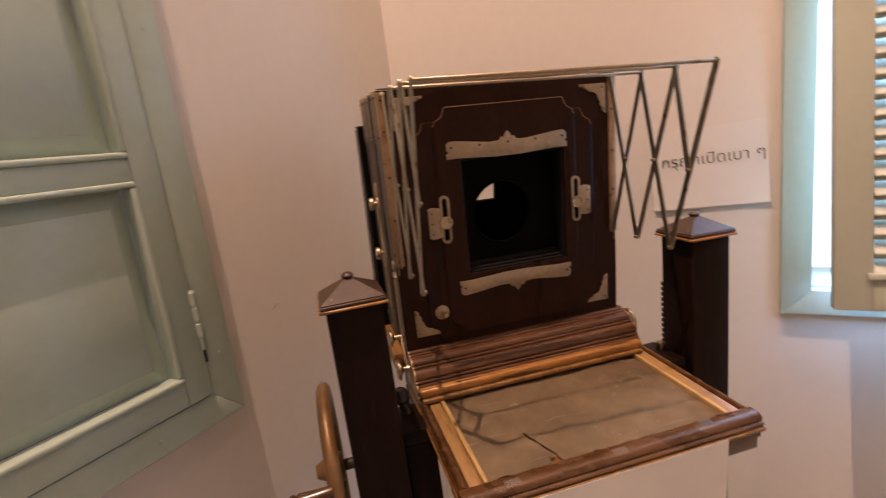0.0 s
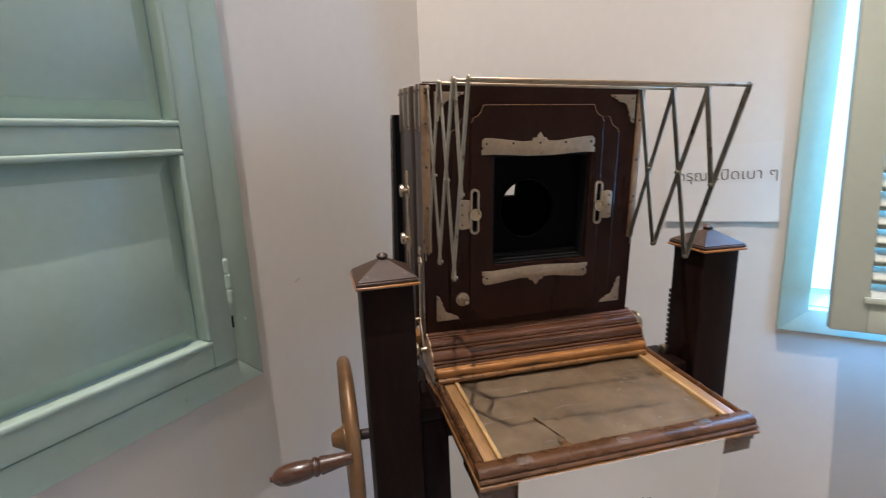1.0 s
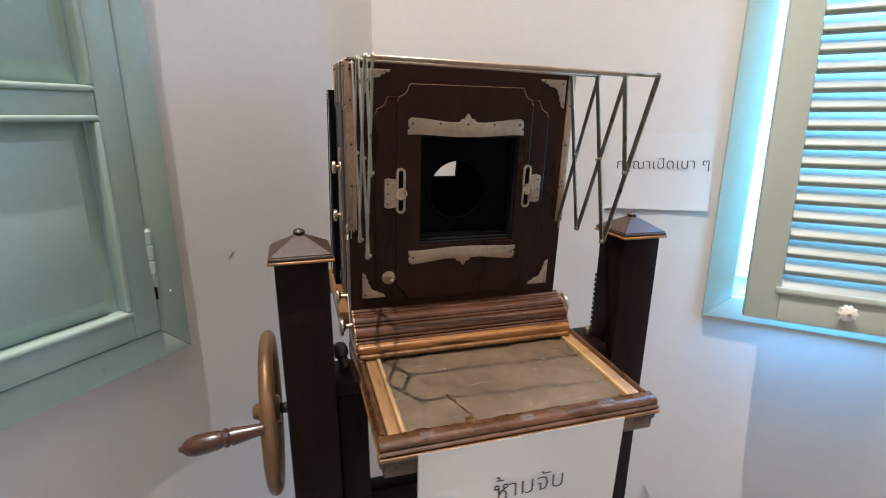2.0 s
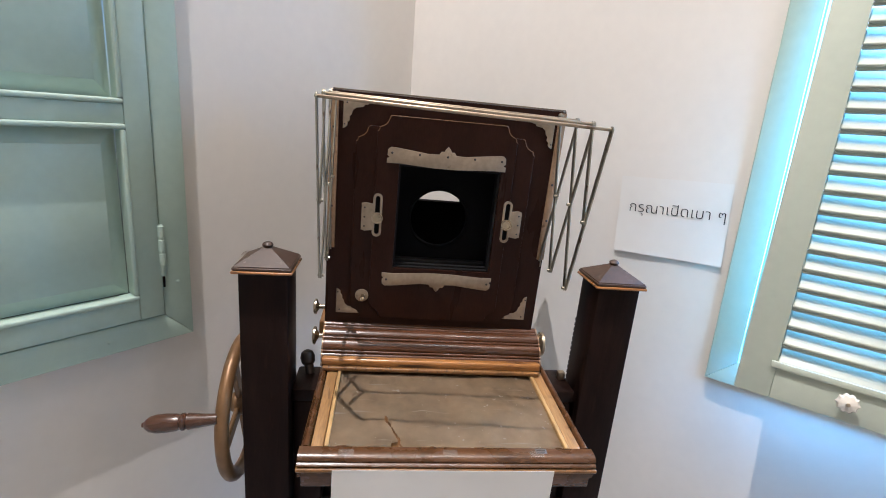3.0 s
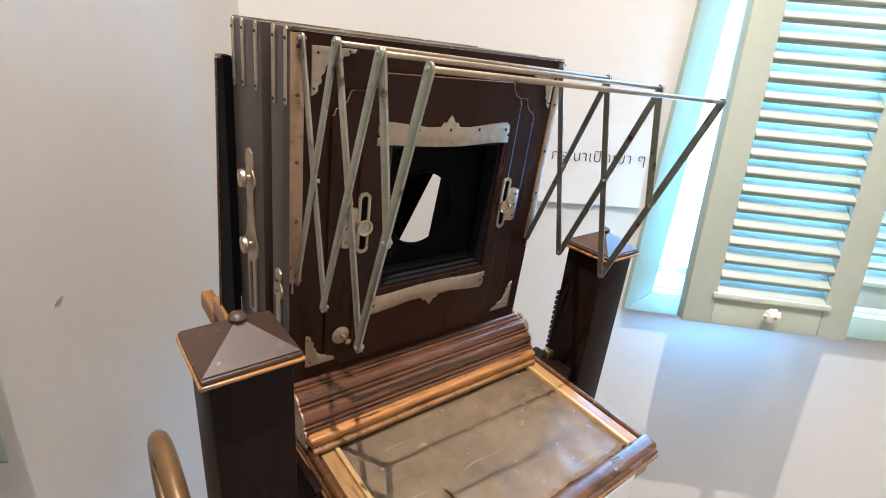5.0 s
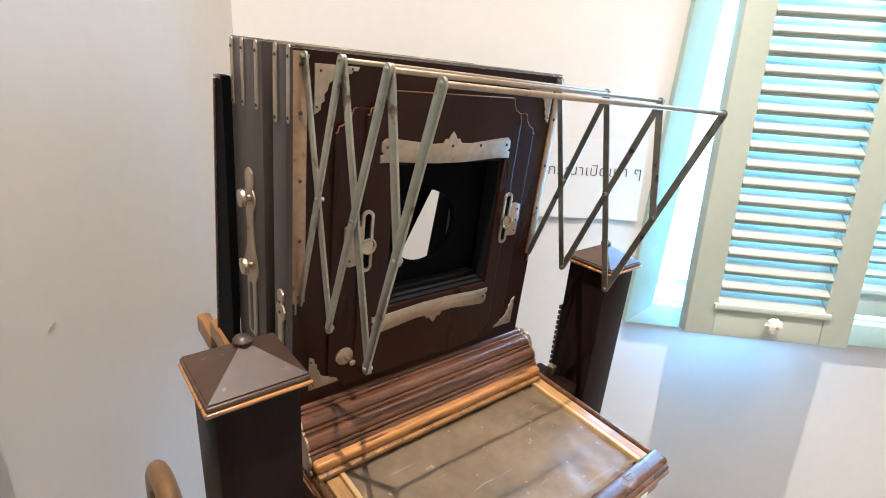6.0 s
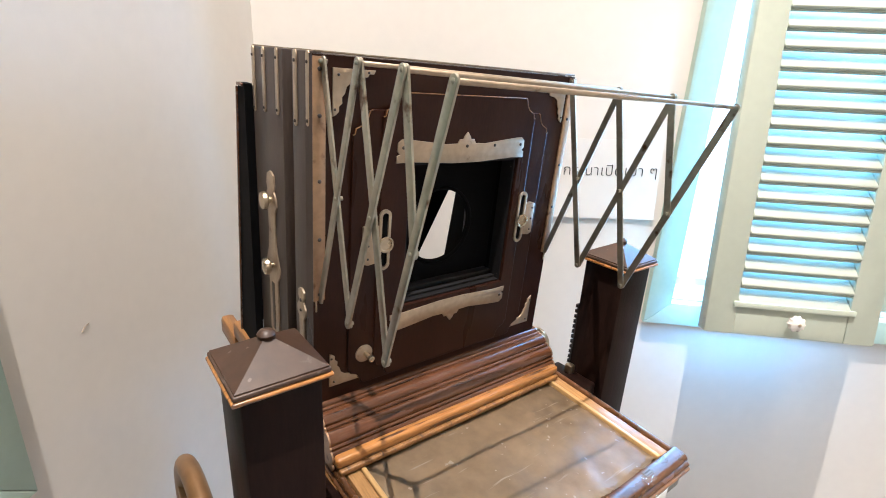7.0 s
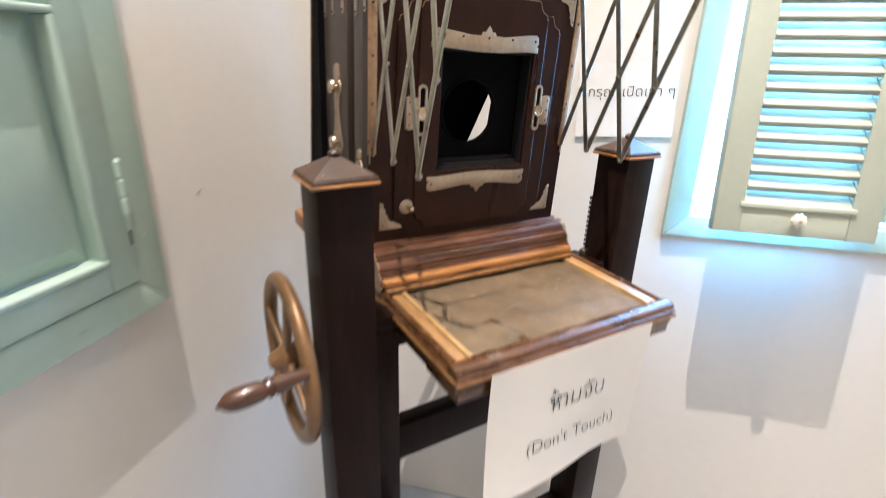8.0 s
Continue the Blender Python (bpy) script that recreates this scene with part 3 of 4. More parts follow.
top_bar = part("top_plate", prism(ornate_bar(-0.0995, 0.0970, 1.371, 1.397, True), 0.0016, front(-0.0078), 0.0005), "nickel", body, "worn nickel plate with a pointed middle")
low_bar = part("bottom_plate", prism(ornate_bar(-0.0965, 0.0970, 1.158, 1.182, False), 0.0016, front(-0.0078), 0.0005), "nickel", body, "worn nickel plate with a pointed middle")
for x in (-0.0915, -0.047, -0.001, 0.044, 0.0895):
    screw((x, -0.0095, 1.388), (0, -1, 0), 0.002, "iron", top_bar)
for x in (-0.0885, 0.0895):
    screw((x, -0.0095, 1.170), (0, -1, 0), 0.002, "iron", low_bar)
for x in (OX0 - 0.006, OX1 - 0.005):
    for z in (OZ0 + 0.008, OZ1 - 0.012):
        screw((x + 0.005, 0.0, z), (0, -1, 0), 0.0028, "iron", lens_board)


def corner_plate(x, z, sx, sz):
    base = [(0, 0), (0.047, 0), (0.045, 0.004), (0.040, 0.004), (0.038, 0.007), (0.033, 0.0075), (0.031, 0.011), (0.020, 0.013), (0.015, 0.017), (0.013, 0.024), (0.010, 0.027), (0.0105, 0.033), (0.007, 0.036), (0.007, 0.041), (0.004, 0.044), (0, 0.046)]
    pts = [(x + sx * a, z + sz * b) for a, b in base]
    p = part("corner_plate", prism(pts, 0.0014, front(-0.0006), 0.0004), "nickel", body)
    for a, b in ((0.006, 0.006), (0.039, 0.0025), (0.0025, 0.039)):
        screw((x + sx * a, -0.002, z + sz * b), (0, -1, 0), 0.0014, "iron", p)


corner_plate(-0.172, 1.465, 1, -1)
corner_plate(0.172, 1.461, -1, -1)
corner_plate(-0.173, 1.100, 1, 1)
corner_plate(0.170, 1.101, -1, 1)


def slot_latch(x, z, s):
    """A slotted plate with a tab and a thumb screw."""
    tab = [(x - s * 0.0075, z - 0.022), (x - s * 0.0075, z + 0.022), (x - s * 0.020, z + 0.024), (x - s * 0.026, z + 0.022), (x - s * 0.026, z - 0.022), (x - s * 0.020, z - 0.024)]
    a = prism(tab, 0.0058, front(-0.0038), 0.0004)
    for dx in (-0.0058, 0.0058):
        box(x + dx - 0.0020, x + dx + 0.0020, -0.0102, -0.0076, z - 0.025, z + 0.033, 0.0008, bm=a)
    for dz, e in ((-0.026, -1), (0.034, 1)):
        own = []
        for i in range(9):
            t = math.pi * i / 8
            own.append((x + 0.0078 * math.cos(t), z + dz + e * 0.0078 * math.sin(t) - e * 0.001))
        for i in range(8, -1, -1):
            t = math.pi * i / 8
            own.append((x + 0.0038 * math.cos(t), z + dz + e * 0.0038 * math.sin(t) - e * 0.001))
        prism(own, 0.0025, front(-0.0076), 0.0, a)
    p = part("slotted_latch", a, "nickel", body, "slotted nickel latch plate")
    part("slot_recess", box(x - 0.0042, x + 0.0042, -0.0084, -0.0074, z - 0.027, z + 0.035), "black", p)
    k = lathe([(0.004, 0), (0.004, 0.003), (0.0088, 0.003), (0.0098, 0.0045), (0.0096, 0.0062), (0.0084, 0.0066), (0.0072, 0.0060), (0.0068, 0.0042), (0.003, 0.0040), (0.0005, 0.0042)], aim((x, -0.0084, z), (x, -1, z)), 24)
    part("thumb_screw", k, "brass", p, "brass thumb screw")
    for dz in (-0.016, 0, 0.016):
        screw((x - s * 0.021, -0.0096, z + dz), (0, -1, 0), 0.0015, "iron", p)


slot_latch(-0.110, 1.279, 1)
slot_latch(0.110, 1.282, -1)
lk = part("lock_plate", lathe([(0.0115, -0.001), (0.0115, 0.001), (0.0105, 0.0016), (0.0005, 0.0017)], aim((-0.129, -0.0046, 1.136), (-0.129, -1, 1.136)), 24), "nickel", body, "round nickel lock plate")
part("lock_pin", lathe([(0.0035, 0), (0.0035, 0.010), (0.0045, 0.012), (0.004, 0.016), (0.0005, 0.017)], aim((-0.127, -0.0055, 1.136), (-0.127, -1, 1.136)), 12), "brass", lk)

# nickel straps on the front board's edges and the standards' sides
for sx, xa, xb in ((-1, -0.1925, -0.1790), (1, 0.1765, 0.1895)):
    x = sx * 0.1908
    st = part("edge_strap", box(xa, xb, -0.0022, -0.0002, 1.220, 1.474, 0.0006), "strap", body, "long worn nickel edge strap")
    for z in (1.228, 1.292, 1.355, 1.42, 1.463):
        screw(((xa + xb) / 2, -0.0024, z), (0, -1, 0), 0.0021, "iron", st)
    for y, z0 in ((0.012, 1.412), (0.044, 1.408), (0.097, 1.412), (0.140, 1.410), (0.176, 1.407)):
        sp = part("side_strap", strip((x, y, z0), (x, y, 1.474), 0.0085, 0.0014, (sx, 0, 0)), "nickel", body)
        for z in (z0 + 0.001, 1.468):
            screw((x + sx * 0.0016, y, z), (sx, 0, 0), 0.0018, "iron", sp)
    # the brass double-knob plate
    def yz(pts, xx):
        m = Matrix(((0, 0, sx, xx), (1, 0, 0, 0), (0, 1, 0, 0), (0, 0, 0, 1)))
        return prism(pts, 0.0022, m, 0.0006)
    def plate_outline(yc, prof):
        return [(yc + 1.35 * w, z) for w, z in prof] + [(yc - 1.35 * w, z) for w, z in prof][::-1]
    big = plate_outline(0.127, [(0.002, 1.338), (0.008, 1.334), (0.010, 1.322), (0.008, 1.314), (0.013, 1.306), (0.014, 1.297), (0.009, 1.288), (0.0075, 1.262), (0.010, 1.236), (0.018, 1.214), (0.017, 1.206), (0.011, 1.196), (0.011, 1.12), (0.008, 1.115)])
    pl = part("latch_plate", yz(big, x), "nickel", body, "waisted nickel latch plate")
    part("latch_slot", box(min(x + sx * 0.0018, x + sx * 0.0028), max(x + sx * 0.0018, x + sx * 0.0028), 0.1225, 0.1315, 1.121, 1.190, 0.0004), "sidewood", pl, "brown wood showing in the plate's slot")
    for z in (1.303, 1.216):
        kn = lathe([(0.004, 0), (0.004, 0.005), (0.010, 0.006), (0.0115, 0.008), (0.0105, 0.012), (0.004, 0.013), (0.0005, 0.0132)], aim((x + sx * 0.002, 0.124, z), (x + sx, 0.124, z)), 20)
        part("knob", kn, "brass", pl, "round brass knob")
    small = plate_outline(0.033, [(0.002, 1.222), (0.006, 1.219), (0.0065, 1.211), (0.004, 1.206), (0.009, 1.198), (0.009, 1.190), (0.005, 1.184), (0.004, 1.12), (0.006, 1.10), (0.003, 1.088)])
    sl = part("side_latch", yz(small, x), "nickel", body)
    for z in (1.207, 1.194):
        screw((x + sx * 0.0026, 0.033, z), (sx, 0, 0), 0.002, "iron", sl)

# the fluted tambour roll at the foot of the front
YC, ZC, RR = 0.012, 1.024, 0.056
base_pts = []
FLUTES = [0.0, 0.15, 0.21, 0.40, 0.46, 0.66, 0.72, 0.90, 1.001]
for i in range(265):
    t = math.radians(92 + i * 0.3525)
    f = i / 264
    k = max(j for j in range(8) if FLUTES[j] <= f)
    q = (f - FLUTES[k]) / (FLUTES[k + 1] - FLUTES[k])
    wide = FLUTES[k + 1] - FLUTES[k] > 0.1
    r = RR - 0.0046 + (0.0060 if wide else 0.0042) * max(0.0, math.sin(math.pi * q)) ** 0.28
    base_pts.append((YC + r * math.cos(t) * 1.12, ZC + r * math.sin(t)))
base_pts += [(YC - 0.052, 1.0195), (YC + 0.02, 1.0195), (YC + 0.02, ZC + 0.045)]


def along_x(pts, x0, x1, bevel=0.0):
    """A profile in y and z drawn out along x."""
    m = Matrix(((0, 0, 1, x0), (1, 0, 0, 0), (0, 1, 0, 0), (0, 0, 0, 1)))
    return prism(pts, x1 - x0, m, bevel)


for x0 in (-0.1915, 0.1963):
    part("roll_end", along_x(base_pts, x0, x0 + 0.0022), "strap", body, "thin tarnished metal end of the roll")
roll = part("tambour_roll", along_x(base_pts, -0.189, 0.196), "rollwood", body, "fluted reddish-brown wooden tambour roll")
part("roll_lip", box(-0.189, 0.196, YC - 0.072, YC - 0.054, 1.0260, 1.0400, 0.004, seg=3), "lip", body, "worn golden front lip of the roll")
part("lower_lip", box(-0.187, 0.194, YC - 0.077, YC - 0.056, 1.0195, 1.0268, 0.0022, seg=3), "gold", body, "thin worn lower lip of the roll")
for sx, x in ((-1, -0.189), (1, 0.196)):
    kn = lathe([(0.008, 0), (0.007, 0.008), (0.017, 0.010), (0.0215, 0.013), (0.0222, 0.017), (0.0195, 0.0185), (0.017, 0.0172), (0.006, 0.0172), (0.0005, 0.018)] if sx > 0 else
               [(0.006, 0), (0.0045, 0.004), (0.0045, 0.012), (0.010, 0.016), (0.0165, 0.018), (0.0165, 0.021), (0.013, 0.023), (0.0005, 0.0235)],
               aim((x, 0.0, 1.052), (x + sx, 0.0, 1.052)), 28)
    part("roll_knob", kn, "brass", body, "aged brass roll knob")
part("focus_knob", lathe([(0.0045, 0), (0.004, 0.010), (0.009, 0.013), (0.0145, 0.015), (0.0145, 0.018), (0.011, 0.020), (0.0005, 0.0205)], aim((-0.195, 0.03, 1.095), (-1, 0.03, 1.095)), 24), "brass", body, "aged brass focusing knob")
# the rails on which the standards stand
for x0, x1, y1 in ((-0.208, -0.186, 0.29), (0.17, 0.19, 0.30)):
    part("base_rail", box(x0, x1, 0.05, y1, 1.026, 1.056, 0.005), "gold", body, "worn light wooden base rail")
part("rail_end", box(-0.209, -0.187, 0.285, 0.368, 0.994, 1.028, 0.006), "gold", body, "worn golden end of the base rail")

# ---- the lazy tongs of the lost lens hood ----
tongs = thing("lens_hood_frame", (0, -0.1, 1.21), "steel lazy-tong frame of a lens hood, pulled out, cloth missing", "hood frame")
YB = [-0.004, -0.069, -0.142]
ENDS = {}
for sx, xo in ((-1, -0.183), (1, 0.179)):
    # the frame is racked: its left side stands a little shorter and higher
    YT, up = ([-0.004, -0.076, -0.145, -0.206], 0.004) if sx < 0 else ([-0.004, -0.080, -0.154, -0.227], -0.002)
    inw = (0, 0, 0, 0) if sx < 0 else (0, 0.001, 0.006, 0.013)
    Tn = [(xo - inw[0], YT[0], 1.470), (xo - inw[1], YT[1], 1.468 + up), (xo - inw[2], YT[2], 1.467 + up), (xo - inw[3], YT[3], 1.464 + up)]
    ENDS[sx] = Tn
    Bn = [(xo, YB[0], 1.222), (xo, YB[1], 1.224), (xo, YB[2], 1.222)]
    mid = tuple(0.53 * b + 0.47 * t for t, b in zip(Tn[3], Bn[2]))
    outer = [(Tn[1], Bn[0]), (Tn[2], Bn[1]), (Tn[3], Bn[2])]
    inner = [(Tn[0], Bn[1]), (Tn[1], Bn[2]), (Tn[2], mid)]
    for a, b in outer:
        part("tong_bar", strip((a[0] + sx * 0.0012, a[1], a[2]), (b[0] + sx * 0.0012, b[1], b[2]), 0.0094 if sx < 0 else 0.0080, 0.0021, (sx, 0, 0)), "steel", tongs)
    for a, b in inner:
        part("tong_bar", strip((a[0] - sx * 0.0012, a[1], a[2]), (b[0] - sx * 0.0012, b[1], b[2]), 0.0094 if sx < 0 else 0.0080, 0.0021, (sx, 0, 0)), "steel", tongs)
    rivets = Tn + Bn[1:] + [mid, tuple((p + q) / 2 for p, q in zip(Tn[1], Bn[0])), tuple((p + q) / 2 for p, q in zip(Tn[2], Bn[1]))]
    for p in rivets:
        part("rivet", lathe([(0.0022, -0.004), (0.0022, 0.0036), (0.0012, 0.0046), (0.0002, 0.0048)], aim(p, (p[0] + sx, p[1], p[2])), 10), "steel", tongs)
    # the slotted bracket in which the foot slides
    x = xo + sx * 0.006
    g = box(x - 0.001, x + 0.001, -0.0015, 0.0015, 1.208, 1.300, 0.0005)
    box(x - 0.001, x + 0.001, 0.0085, 0.0115, 1.208, 1.300, 0.0005, bm=g)
    box(x - 0.001, x + 0.001, -0.0015, 0.0115, 1.206, 1.2095, 0.0005, bm=g)
    box(x - 0.001, x + 0.001, -0.0015, 0.0115, 1.2985, 1.302, 0.0005, bm=g)
    part("slide_bracket", g, "nickel", tongs)
for i in (1, 2, 3):
    p, q = Vector(ENDS[-1][i]), Vector(ENDS[1][i])
    part("cross_rod", rod(p - (q - p) * 0.006, q + (q - p) * 0.012, 0.0022), "nickel", tongs, "polished nickel cross rod")

# ---- the drop bed ----
bed = thing("camera_bed", (0.01, -0.14, 0.99), "hinged wooden camera bed with torn brown leather inlay", "bed")
BX0, BX1, BY0, BY1, BZ = -0.192, 0.216, -0.277, -0.02, 1.016
IX0, IX1, IY0, IY1 = -0.155, 0.178, -0.252, -0.045
part("bed_board", box(BX0 + 0.006, BX1 - 0.006, BY0 + 0.006, 0.10, 0.974, BZ - 0.008, 0.002), "darkwood", bed, "dark underside board")
part("front_apron", box(BX0 + 0.0045, BX1 - 0.0045, BY0 + 0.0045, BY0 + 0.085, 0.971, BZ - 0.0182, 0.002), "bedrim", bed, "worn brown apron below the rim")
rim_prof = [(0.006, -0.030), (0.004, -0.012)]
rim_prof += [(0.0045 - 0.0045 * math.sin(math.pi * k / 6), -0.0115 + 0.006 * k / 6) for k in range(7)]
rim_prof += [(0.006, -0.0052)]
rim_prof += [(0.0125 - 0.0085 * math.cos(math.pi * k / 10), -0.004 + 0.0088 * math.sin(math.pi * k / 10)) for k in range(11)]
rim_prof += [(0.021, -0.030)]


front_prof = rim_prof[:10] + [(0.0042, -0.0035), (0.0050, -0.0006), (0.0072, 0.0018), (0.0105, 0.0032), (0.0150, 0.0038), (0.0235, 0.0040), (0.0250, 0.0034), (0.0255, 0.0020), (0.0255, -0.030)]


def rim(a, b, inward, mat="bedrim", name="rim", outline=rim_prof):
    """A moulded edge from a to b, its profile growing inward."""
    a, b, n = Vector((*a, BZ)), Vector((*b, BZ)), Vector((*inward, 0))
    d = (b - a)
    m = Matrix(((n.x, 0, d.normalized().x, a.x), (n.y, 0, d.normalized().y, a.y), (0, 1, 0, a.z), (0, 0, 0, 1)))
    return part(name, prism(outline, d.length, m), mat, bed)


rim((BX0, BY0), (BX1, BY0), (0, 1), name="front_rim", outline=front_prof)
rim((BX0, BY0 + 0.0258), (BX0, 0.02), (0.6, 0), name="side_rim")
rim((BX1, BY0 + 0.0258), (BX1, 0.02), (-0.6, 0), name="side_rim")
for a, b in (((BX0 - 0.0015, BX1 + 0.0015), (BY0 - 0.002, BY0 + 0.004)), ((BX0 - 0.0015, BX0 + 0.003), (BY0 + 0.0045, 0.02)), ((BX1 - 0.003, BX1 + 0.0015), (BY0 + 0.0045, 0.02))):
    part("lower_bead", box(*a, *b, BZ - 0.0175, BZ - 0.0115, 0.0022, seg=3), "gold", bed, "worn golden lower bead")
for x0, x1, bead in ((BX0 + 0.0142, IX0 - 0.0064, IX0 - 0.0045), (IX1 + 0.0070, BX1 - 0.0142, IX1 + 0.001)):
    part("side_strip", box(x0, x1, BY0 + 0.0262, 0.0, 1.000, BZ + 0.0015, 0.001), "strip", bed, "worn tan wooden side strip")
    part("bead", box(bead - 0.001, bead + 0.005, BY0 + 0.0262, -0.03, 1.002, BZ + 0.004, 0.0018, seg=3), "bead", bed)

# torn leather: a rippled sheet with a ragged front edge and a crack
lm = bmesh.new()
NX, NY = 300, 110
grid = {}


def torn(x):
    return IY0 + 0.001 + max(0, 0.005 * noise.noise(Vector((x * 26, 2.1, 0)))) + 0.0022 * noise.noise(Vector((x * 120, 5.1, 0))) + (0.012 if -0.070 < x < -0.060 else 0) + (0.005 if 0.004 < x < 0.016 else 0)


for i in range(NX + 1):
    for j in range(NY + 1):
        x = IX0 + (IX1 - IX0) * i / NX
        y0 = torn(x)
        y = y0 + (IY1 - y0) * j / NY
        z = BZ - 0.002 + 0.0030 * noise.noise(Vector((x * 26, y * 12, 0))) + 0.0007 * noise.noise(Vector((x * 60, y * 50, 3)))
        if j < 4:
            z += 0.0012 * (4 - j) * (0.5 + noise.noise(Vector((x * 40, 9, 1))))
        grid[i, j] = lm.verts.new((x, y, max(z, BZ - 0.0060)))


def crack(y):
    return -0.080 - (y + 0.178) * 0.40 + 0.0045 * noise.noise(Vector((y * 70, 4.3, 0.7)))


for i in range(NX):
    for j in range(NY):
        xm = IX0 + (IX1 - IX0) * (i + 0.5) / NX
        ym = (grid[i, j].co.y + grid[i, j + 1].co.y) / 2
        if -0.246 < ym < -0.178 and abs(xm - crack(ym)) < 0.0012 + 0.0010 * abs(math.sin(ym * 90)):
            continue
        lm.faces.new((grid[i, j], grid[i + 1, j], grid[i + 1, j + 1], grid[i, j + 1]))
bmesh.ops.solidify(lm, geom=lm.faces[:], thickness=0.0012)
part("leather_inlay", lm, "leather", bed, "torn and cracked brown leather inlay")
part("inlay_bed", box(IX0, IX1, BY0 + 0.02, -0.03, 0.996, BZ - 0.0062), "gold", bed, "bare wood below the torn leather")

tag = part("tape_label", box(0.1310, 0.1475, -0.2640, -0.2548, BZ + 0.0046, BZ + 0.0050, 0.0002), "faded_label", bed, "small faded bluish label on the front rim")
for y0, y1, x1 in ((-0.2624, -0.2613, 0.1440), (-0.2592, -0.2572, 0.1455)):
    part("label_bar", box(0.1330, x1, y0, y1, BZ + 0.0050, BZ + 0.0051), "iron", tag)

# ---- paper notices ----


def words(text, size, m, name, parent, bold=0.0, align="CENTER"):
    cu = bpy.data.curves.new("words", "FONT")
    cu.body, cu.size, cu.align_x, cu.align_y = text, size, align, "CENTER" if align == "CENTER" else "BOTTOM_BASELINE"
    cu.extrude, cu.offset = 0.0001, bold
    tmp = new("words", cu)
    bpy.context.view_layer.update()
    me = bpy.data.meshes.new_from_object(tmp.evaluated_get(bpy.context.evaluated_depsgraph_get()))
    bpy.data.objects.remove(tmp)
    bm = bmesh.new()
    bm.from_mesh(me)
    bm.transform(m)
    return part(name, bm, "ink", parent, smooth=False)


def sheet(name, w, h, bend, label, m, nx=24, ny=18):
    """A thin sheet in local x and minus y, bent by a function."""
    bm = bmesh.new()
    top, low = [[[bm.verts.new((w * (i / nx - 0.5), -h * j / ny, bend(i / nx, j / ny) - d)) for j in range(ny + 1)] for i in range(nx + 1)] for d in (0, 0.0004)]
    for i in range(nx):
        for j in range(ny):
            bm.faces.new((top[i][j], top[i][j + 1], top[i + 1][j + 1], top[i + 1][j]))
            bm.faces.new((low[i][j], low[i + 1][j], low[i + 1][j + 1], low[i][j + 1]))
    ends = [(i, 0) for i in range(nx)] + [(nx, j) for j in range(ny)] + [(i, ny) for i in range(nx, 0, -1)] + [(0, j) for j in range(ny, 0, -1)]
    for (i, j), (k, q) in zip(ends, ends[1:] + ends[:1]):
        bm.faces.new((top[i][j], top[k][q], low[k][q], low[i][j]))
    bm.transform(m)
    return tagged(part(name, bm, "paper"), label, "notice")


PAPER_C = (0.004, BY0 - 0.0028, 1.006)
pm = Matrix.Translation(PAPER_C) @ FRONT


def hang(a, b):
    return 0.002 + 0.014 * b * b * (1 - a) + 0.006 * math.sin(a * 5.0) * b + 0.026 * max(0, a - 0.7) * b


notice = sheet("paper_notice", 0.300, 0.212, hang, "white paper notice with printed words taped to the camera bed", pm)
bend_m = pm @ Matrix.Translation((0.004, -0.078, 0.0075)) @ pose(0, 0, 0, -2.5, -1.0, 1)


def strokes(lines, width, m, name, parent):
    """Pen strokes of even width: flat ribbons along smooth lines."""
    bm = bmesh.new()
    for pts in lines:
        pts = [Vector((x, y, 0)) for x, y in pts]
        rows = []
        for i, p in enumerate(pts):
            d = (pts[min(i + 1, len(pts) - 1)] - pts[max(i - 1, 0)]).normalized()
            q = Vector((-d.y, d.x, 0)) * width / 2
            rows.append((bm.verts.new(p + q), bm.verts.new(p - q)))
        for a, b in zip(rows, rows[1:]):
            bm.faces.new((a[0], a[1], b[1], b[0]))
    bm.transform(m)
    return part(name, bm, "ink", parent, smooth=False)


def curl(cx, cy, r, a0, a1, n=14):
    return [(cx + r * math.cos(radians(a0 + (a1 - a0) * i / n)), cy + r * math.sin(radians(a0 + (a1 - a0) * i / n))) for i in range(n + 1)]


X0, Y0, XH = -0.049, -0.0125, 0.0225
stem = curl(X0 + 0.0030, Y0 + XH - 0.0032, 0.0030, 0, 330)
arm = [(X0 + 0.0062, Y0), (X0 + 0.0062, Y0 + 0.006), (X0 + 0.0085, Y0 + 0.0105), (X0 + 0.012, Y0 + 0.0145), (X0 + 0.0145, Y0 + 0.0175)]
strokes([stem, [(X0 + 0.0060, Y0 + XH - 0.0035), (X0 + 0.0062, Y0)], arm, curl(X0 + 0.0152, Y0 + XH - 0.0032, 0.0030, 250, -110), [(X0 + 0.0125, Y0 + 0.0140), (X0 + 0.0158, Y0 + 0.0105), (X0 + 0.0168, Y0 + 0.007), (X0 + 0.0168, Y0)]], 0.0022, bend_m @ Matrix.Translation((0, 0, 0.0004)), "printed_letter", notice)
words("ามจับ", 0.040, bend_m @ Matrix.Translation((X0 + 0.0195, Y0, 0)), "printed_line", notice, -0.0006, "LEFT")
words("้", 0.040, bend_m @ Matrix.Translation((-0.0405 + 0.0075, 0.002, 0)), "tone_mark", notice, -0.0006)
bend_m = pm @ Matrix.Translation((0.0, -0.138, 0.0150)) @ pose(0, 0, 0, -4.5, -1.0, 1)
words("(Don't Touch)", 0.029, bend_m, "printed_line", notice, -0.0004)
